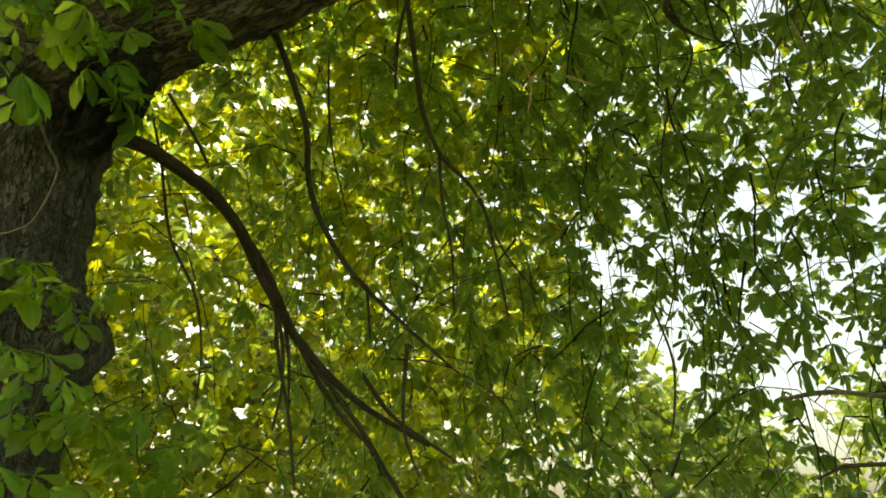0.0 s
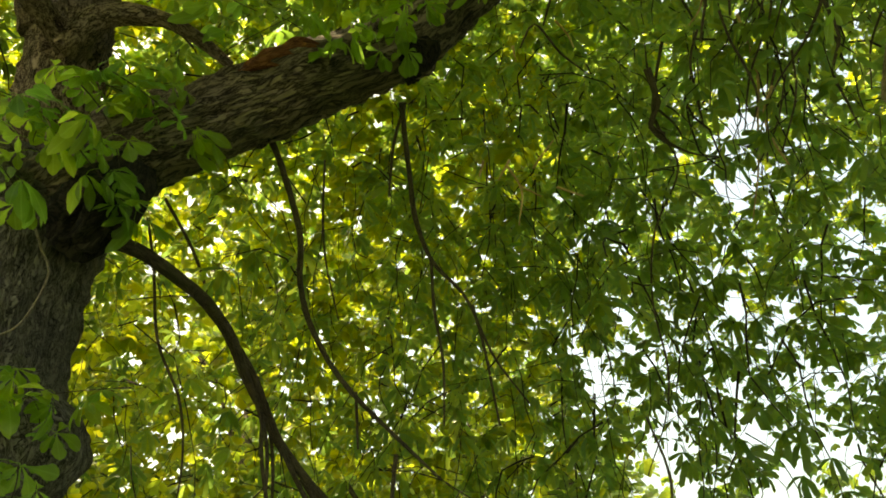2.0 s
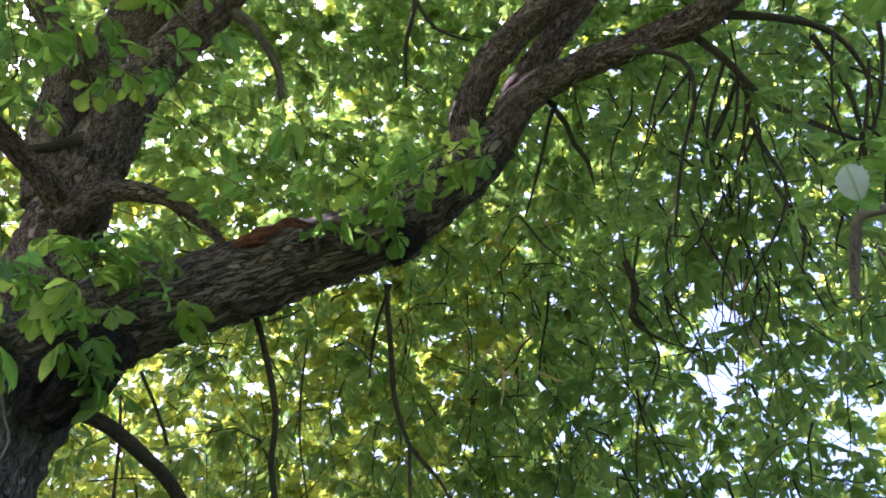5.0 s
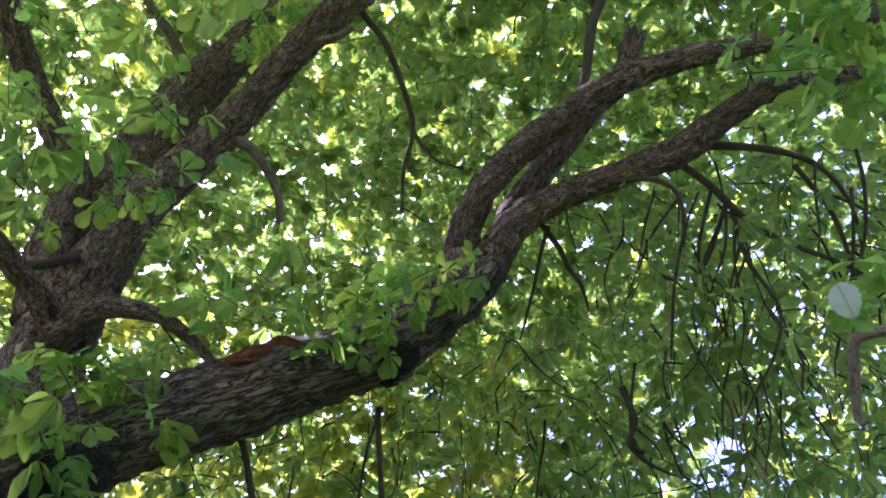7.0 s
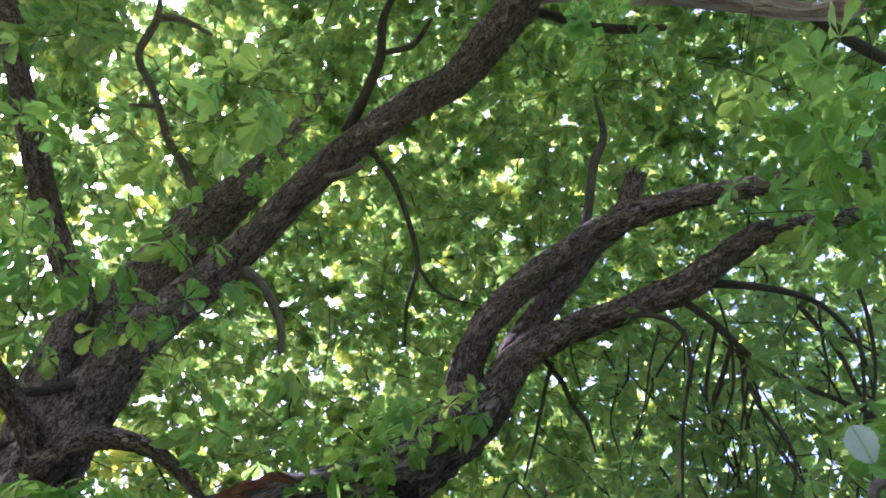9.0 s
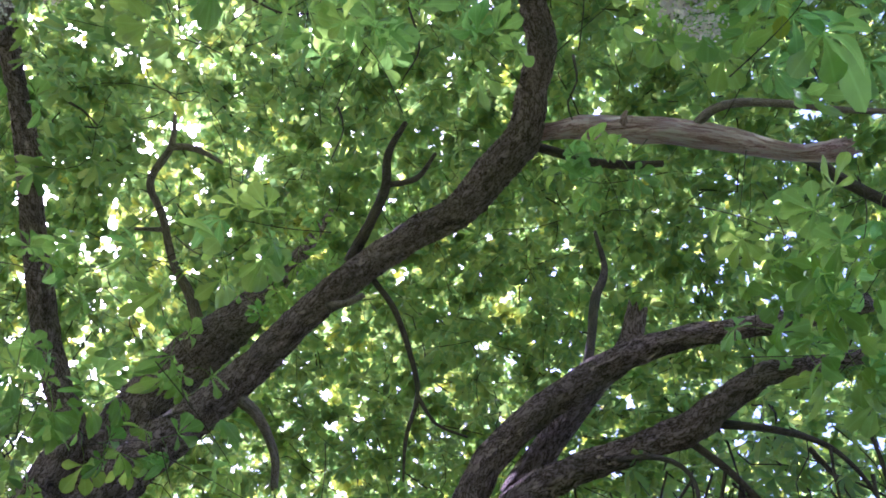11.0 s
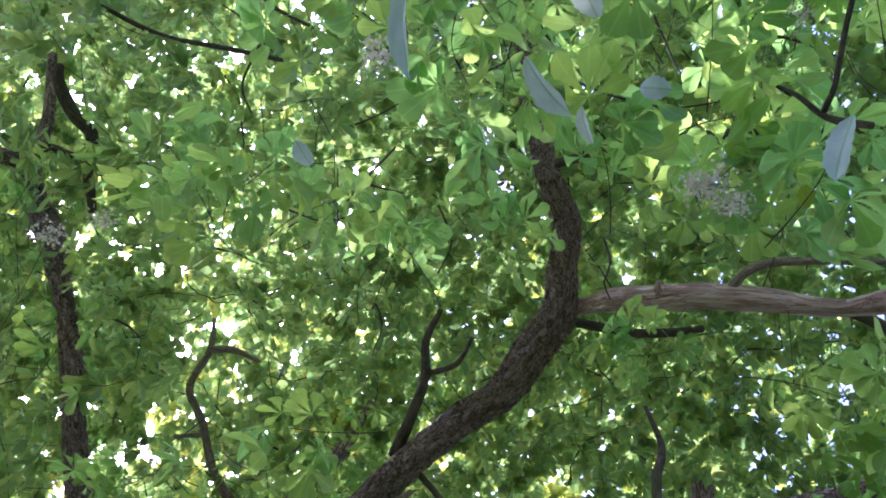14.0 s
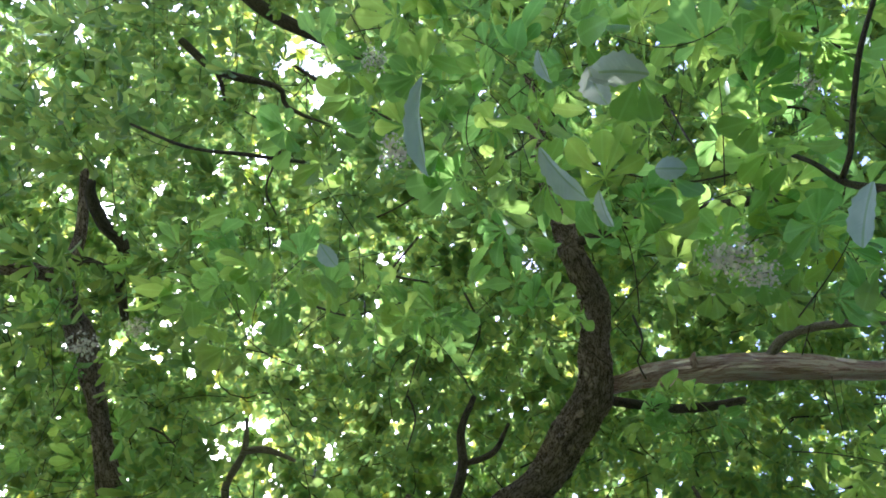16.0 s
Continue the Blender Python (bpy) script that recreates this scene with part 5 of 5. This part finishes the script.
twig("hanging_twig", [(1.10, 2.84, 4.36, 0.0200), (1.16, 2.94, 4.23, 0.0170), (1.14, 3.03, 4.13, 0.0140), (1.21, 3.04, 4.09, 0.0110)], BARK_TWIG, tree)
# fine twigs overhead
twig("twig", [(-2.23, -1.24, 5.66, 0.0080), (-1.99, -1.13, 5.87, 0.0067), (-1.63, -1.08, 6.06, 0.0053), (-1.33, -1.03, 6.16, 0.0040)], BARK_TWIG, tree)
twig("twig", [(-1.04, -0.64, 6.39, 0.0080), (-0.85, -0.71, 6.43, 0.0067), (-0.64, -0.79, 6.31, 0.0053), (-0.51, -0.91, 6.37, 0.0040)], BARK_TWIG, tree)
twig("twig", [(0.56, -0.88, 4.51, 0.0055), (0.62, -0.75, 4.52, 0.0046), (0.71, -0.66, 4.66, 0.0037), (0.79, -0.58, 4.68, 0.0027)], BARK_TWIG, tree)
twig("twig", [(1.10, -0.63, 4.75, 0.0055), (1.22, -0.56, 4.78, 0.0046), (1.29, -0.48, 4.69, 0.0037), (1.45, -0.42, 4.70, 0.0027)], BARK_TWIG, tree)
twig("twig", [(0.28, -0.60, 4.55, 0.0055), (0.45, -0.54, 4.57, 0.0048), (0.66, -0.49, 4.53, 0.0041), (0.87, -0.51, 4.46, 0.0034), (1.00, -0.51, 4.42, 0.0027)], BARK_TWIG, tree)
twig("twig", [(-1.25, -1.52, 5.74, 0.0080), (-1.12, -1.43, 5.87, 0.0067), (-0.88, -1.26, 5.83, 0.0053), (-0.70, -1.15, 5.94, 0.0040)], BARK_TWIG, tree)
twig("twig", [(-0.14, -0.65, 4.80, 0.0055), (0.04, -0.74, 4.83, 0.0041), (0.18, -0.73, 4.73, 0.0027)], BARK_TWIG, tree)
twig("twig", [(0.10, -0.78, 4.21, 0.0055), (0.18, -0.70, 4.36, 0.0041), (0.23, -0.59, 4.25, 0.0027)], BARK_TWIG, tree)
twig("twig", [(-0.78, -0.27, 5.27, 0.0080), (-0.65, -0.23, 5.33, 0.0060), (-0.49, -0.19, 5.39, 0.0040)], BARK_TWIG, tree)
twig("twig", [(-1.00, -0.10, 5.07, 0.0055), (-0.84, -0.05, 5.08, 0.0046), (-0.61, -0.09, 5.06, 0.0037), (-0.45, -0.13, 5.06, 0.0027)], BARK_TWIG, tree)
twig("twig", [(-0.60, -0.48, 5.92, 0.0080), (-0.74, -0.32, 5.86, 0.0060), (-0.87, -0.16, 5.82, 0.0040)], BARK_TWIG, tree)
twig("twig", [(1.23, -0.17, 4.79, 0.0055), (1.31, -0.13, 4.78, 0.0046), (1.34, -0.06, 4.66, 0.0037), (1.42, 0.01, 4.72, 0.0027)], BARK_TWIG, tree)
twig("twig", [(0.80, -0.67, 4.10, 0.0055), (0.93, -0.64, 4.09, 0.0041), (1.10, -0.59, 4.13, 0.0027)], BARK_TWIG, tree)
twig("twig", [(1.12, -1.04, 4.45, 0.0055), (1.19, -0.96, 4.44, 0.0041), (1.27, -0.90, 4.43, 0.0027)], BARK_TWIG, tree)
twig("twig", [(-1.23, -1.12, 5.23, 0.0080), (-1.16, -0.94, 5.17, 0.0067), (-1.28, -0.73, 5.24, 0.0053), (-1.23, -0.58, 5.23, 0.0040)], BARK_TWIG, tree)
twig("twig", [(0.39, 0.01, 4.46, 0.0055), (0.41, 0.10, 4.40, 0.0046), (0.39, 0.18, 4.43, 0.0037), (0.41, 0.24, 4.39, 0.0027)], BARK_TWIG, tree)
twig("twig", [(-0.27, -0.12, 4.86, 0.0055), (-0.21, 0.04, 4.84, 0.0041), (-0.27, 0.18, 4.81, 0.0027)], BARK_TWIG, tree)
twig("twig", [(-2.33, -0.37, 5.23, 0.0080), (-2.26, -0.41, 5.22, 0.0067), (-2.20, -0.39, 5.33, 0.0053), (-2.12, -0.33, 5.33, 0.0040)], BARK_TWIG, tree)
twig("twig", [(-2.10, 0.49, 5.50, 0.0080), (-2.04, 0.55, 5.57, 0.0060), (-1.98, 0.62, 5.58, 0.0040)], BARK_TWIG, tree)
twig("twig", [(-0.58, 0.34, 5.05, 0.0055), (-0.55, 0.44, 5.06, 0.0041), (-0.58, 0.57, 4.94, 0.0027)], BARK_TWIG, tree)


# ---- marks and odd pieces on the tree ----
# lump for the fork's rotted hollow, deep shadow painted into its wood
limb("burr", [(-1.17, 2.39, 3.39, 0.054), (-1.24, 2.44, 3.28, 0.099), (-1.35, 2.48, 3.16, 0.099), (-1.45, 2.52, 3.07, 0.063)], ROT_SHADE, tree, "dark burr for the rotted hollow in the fork, its shadow in the colour", around=48, step=0.015, rough=0.75, grain=6.0)
limb("bark_scar", [(-0.87, 2.38, 3.82, 0.007), (-0.78, 2.33, 3.83, 0.032), (-0.68, 2.31, 3.86, 0.051), (-0.60, 2.31, 3.88, 0.057), (-0.52, 2.31, 3.90, 0.052), (-0.44, 2.33, 3.92, 0.030), (-0.37, 2.39, 3.98, 0.008)], SCAR, tree, "reddish scar of torn bark", around=36, step=0.015, rough=0.6, grain=8.0)
limb("burr", [(-0.14, 2.39, 3.96, 0.038), (-0.07, 2.38, 3.94, 0.084), (-0.04, 2.39, 3.91, 0.063)], ROT_SHADE, tree, "dark knot under the limb", around=36, step=0.012, rough=0.7, grain=8.0)
twig("climber_stem", [(-1.47, 2.31, 3.08, 0.004), (-1.44, 2.39, 2.97, 0.005), (-1.42, 2.44, 2.91, 0.005), (-1.46, 2.47, 2.78, 0.005), (-1.52, 2.48, 2.69, 0.005), (-1.63, 2.43, 2.63, 0.004)], BARK_GREY, tree, "pale bare climber stem on the trunk")
limb("stub", [(0.96, 0.38, 6.09, 0.024), (0.95, 0.33, 6.08, 0.019), (0.96, 0.30, 6.07, 0.010)], DEADWOOD, tree, "", around=12, broken=True)


def blossom(at, seed, size=1.0):
    """A fading flower head: a short stalk with small crumpled petals."""
    rng = np.random.default_rng(seed)
    at = np.array(at)
    stalk = twig("flower_stalk", [(*(at + (0.0, 0.02, 0.13) * np.array(size)), 0.004), (*(at + (0.01, 0.0, 0.06)), 0.003), (*(at - (0, 0, 0.06)), 0.002)], BARK_GREY, tree)
    n = 170
    spot = at + rng.normal(0, 1, (n, 3)) * (0.032 * size, 0.03 * size, 0.03 * size)
    quad = np.array([(0, -0.3, 0), (0.6, -0.5, 0.12), (1, 0, 0.3), (0.6, 0.5, 0.12), (0, 0.3, 0)]) * 0.0125 * size
    turn = frames_of(rng.normal(0, 1, (n, 3)), rng.normal(0, 1, (n, 3)))
    v = (np.einsum("nij,vj->nvi", turn, quad) + spot[:, None]).reshape(-1, 3)
    t = (np.array([(0, 1, 4), (1, 3, 4), (1, 2, 3)])[None] + 5 * np.arange(n)[:, None, None]).reshape(-1, 3)
    part("blossom", mesh_of("blossom", v, t, PETAL), stalk, "faded pinkish-white blossom")


for n, (x, y, z, k) in enumerate(((0.61, -0.16, 3.87, 1.3), (0.68, -0.11, 3.85, 1.1), (0.58, -0.17, 3.93, 0.8), (-0.41, -0.60, 4.02, 1.1), (0.86, -0.66, 3.87, 0.8), (-2.36, 0.03, 5.34, 1.5), (-2.23, -0.05, 5.65, 1.3), (-0.48, -0.95, 4.12, 0.9))):
    blossom((x, y, z), 700 + n, 0.8 * k)


def single_leaflet(at, way, up, size, mat, seed, label, wide=1.0):
    v, t, uv = leaflet(0.15, 0.105, 13, 0.3, 0.35, np.random.default_rng(seed), True, True)
    ob = part("leaflet", mesh_of("leaflet", v, t, mat, uv), tree, label)
    f = frames_of(np.array([way], float), np.array([up], float))[0]
    ob.matrix_basis = Matrix.Translation(at) @ Matrix([list(row) for row in f]).to_4x4() @ Matrix.Diagonal((size, size * wide, size, 1))


# leaflets whose silvery sky reflection is painted as pale colour
single_leaflet((0.32, -0.60, 3.40), (-0.95, -0.30, 0.05), (-0.04, -0.18, -1.10), 1.01, LEAF_PALE_SHEEN, 820, "silvery-green leaflet with the sky's pale sheen in its colour", 0.80)
single_leaflet((0.18, -0.64, 3.42), (0.23, 0.95, 0.24), (-0.69, 0.40, -0.85), 0.70, LEAF_PALE_SHEEN, 821, "silvery-green leaflet with the sky's pale sheen in its colour")
single_leaflet((-0.23, -0.65, 3.41), (-0.27, 0.94, 0.20), (-1.13, -0.00, -1.19), 1.66, LEAF_PALE_SHEEN, 822, "silvery-green leaflet with the sky's pale sheen in its colour", 0.40)
single_leaflet((0.05, -0.46, 3.47), (0.46, 0.88, 0.11), (-0.92, 0.65, -0.85), 1.24, LEAF_PALE_SHEEN, 823, "silvery-green leaflet with the sky's pale sheen in its colour", 0.55)
single_leaflet((0.40, -0.37, 3.44), (-0.97, -0.15, 0.18), (-0.21, 0.05, -0.98), 0.51, LEAF_PALE_SHEEN, 824, "silvery-green leaflet with the sky's pale sheen in its colour")
single_leaflet((0.19, -0.34, 3.48), (0.08, 0.99, 0.10), (-1.10, 0.21, -0.86), 0.65, LEAF_PALE_SHEEN, 825, "silvery-green leaflet with the sky's pale sheen in its colour", 0.60)
single_leaflet((0.77, -0.29, 3.32), (-0.29, 0.93, 0.21), (-1.02, -0.14, -0.65), 1.00, LEAF_PALE_SHEEN, 826, "silvery-green leaflet with the sky's pale sheen in its colour", 0.60)
single_leaflet((0.06, -0.69, 3.41), (0.11, 0.95, 0.29), (-1.14, 0.42, -0.86), 0.58, LEAF_PALE_SHEEN, 827, "silvery-green leaflet with the sky's pale sheen in its colour", 0.60)
single_leaflet((-0.52, -0.25, 3.43), (0.45, 0.87, 0.19), (-0.25, 0.38, -1.07), 0.47, LEAF_PALE_SHEEN, 828, "silvery-green leaflet with the sky's pale sheen in its colour")
single_leaflet((1.30, 1.39, 3.40), (0.05, 0.1, -1), (-0.49, -0.52, -0.7), 0.80, LEAF_PALE_SHEEN, 805, "round hanging pale green leaflet")
single_leaflet((1.03, -0.18, 4.21), (0.2, 1, 0.3), (0.3, 0, 1), 0.50, LEAF_YELLOW, 806, "bright yellow leaflet")



# ---- beyond the crown: garden trees and shrubs ----
def far_tree(name, x, y, height, spread, seed, label, category, leaves=1200, trunk_r=0.22):
    rng = np.random.default_rng(seed)
    root = tagged(new(name), label, category)
    root.location = (x, y, -0.05)
    top = height * 0.8
    limb("trunk", [(0, 0, -0.2, trunk_r * 1.3), (0.05, 0.02, height * 0.2, trunk_r), (-0.06, 0.05, height * 0.45, trunk_r * 0.7), (0.05, 0, top, trunk_r * 0.2)],
         BARK, root, around=14, step=0.25)
    blobs = []
    for i in range(9):
        a, h = i * 2.4 + rng.uniform(-0.4, 0.4), height * rng.uniform(0.25, 0.85)
        k = spread * (0.95 - 0.55 * abs(h / height - 0.45)) * rng.uniform(0.45, 0.8)
        end = np.array((math.cos(a) * k, math.sin(a) * k, h + height * 0.08))
        limb("branch", [(0, 0, h * 0.7, trunk_r * 0.4), (*(end * (0.5, 0.5, 0.9)), trunk_r * 0.25), (*end, trunk_r * 0.08)], BARK, root, around=8, step=0.3)
        blobs.append((end, spread * rng.uniform(0.3, 0.5)))
    blobs.append((np.array((0, 0, height * 0.88)), spread * 0.35))
    at = []
    for i in range(leaves):
        c, k = blobs[int(rng.integers(len(blobs)))]
        d = rng.normal(0, 1, 3)
        d /= np.linalg.norm(d)
        at.append(c + d * k * rng.uniform(0.35, 1.15) * (1, 1, 0.8))
    at = np.array(at)
    at = at[at[:, 2] > 0.2]
    turn = frames_of(rng.normal(0, 1, (len(at), 3)), np.array((0, 0, 1.0)) + rng.normal(0, 0.5, (len(at), 3)))
    part("crown", scatter("crown", at, turn, rng.uniform(1.4, 2.6, len(at)) * (height / 9) ** 0.5, FAR_LEAVES, LEAF_FAR, rng), root, kind="stuff")
    return root


FAR_LEAVES = [plain_palmate(RNG, 5, 0.05, 0.5) for _ in range(3)]
for n, (x, y, h, s) in enumerate(((6.5, 23, 6.2, 3.4), (10.5, 26, 5.6, 3.2), (15, 21, 7.5, 4.0), (1.0, 20, 10.5, 4.6), (-4.5, 18, 12.5, 5.0),
                                  (-9.5, 14, 13, 5.5), (-14, 7, 14, 5.5), (19, 13, 9, 4.4))):
    far_tree("garden_tree", x, y, h, s, 300 + n, "sunlit leafy garden tree beyond the chestnut", "tree")
for n, (x, y, h, s) in enumerate(((4.2, 15.5, 2.4, 1.8), (7.6, 16.5, 2.2, 1.7), (-1.0, 15.5, 3.0, 2.0), (-5.5, 14, 3.2, 2.2))):
    far_tree("shrub", x, y, h, s, 330 + n, "bushy pale green garden shrub", "shrub", 800, 0.06)
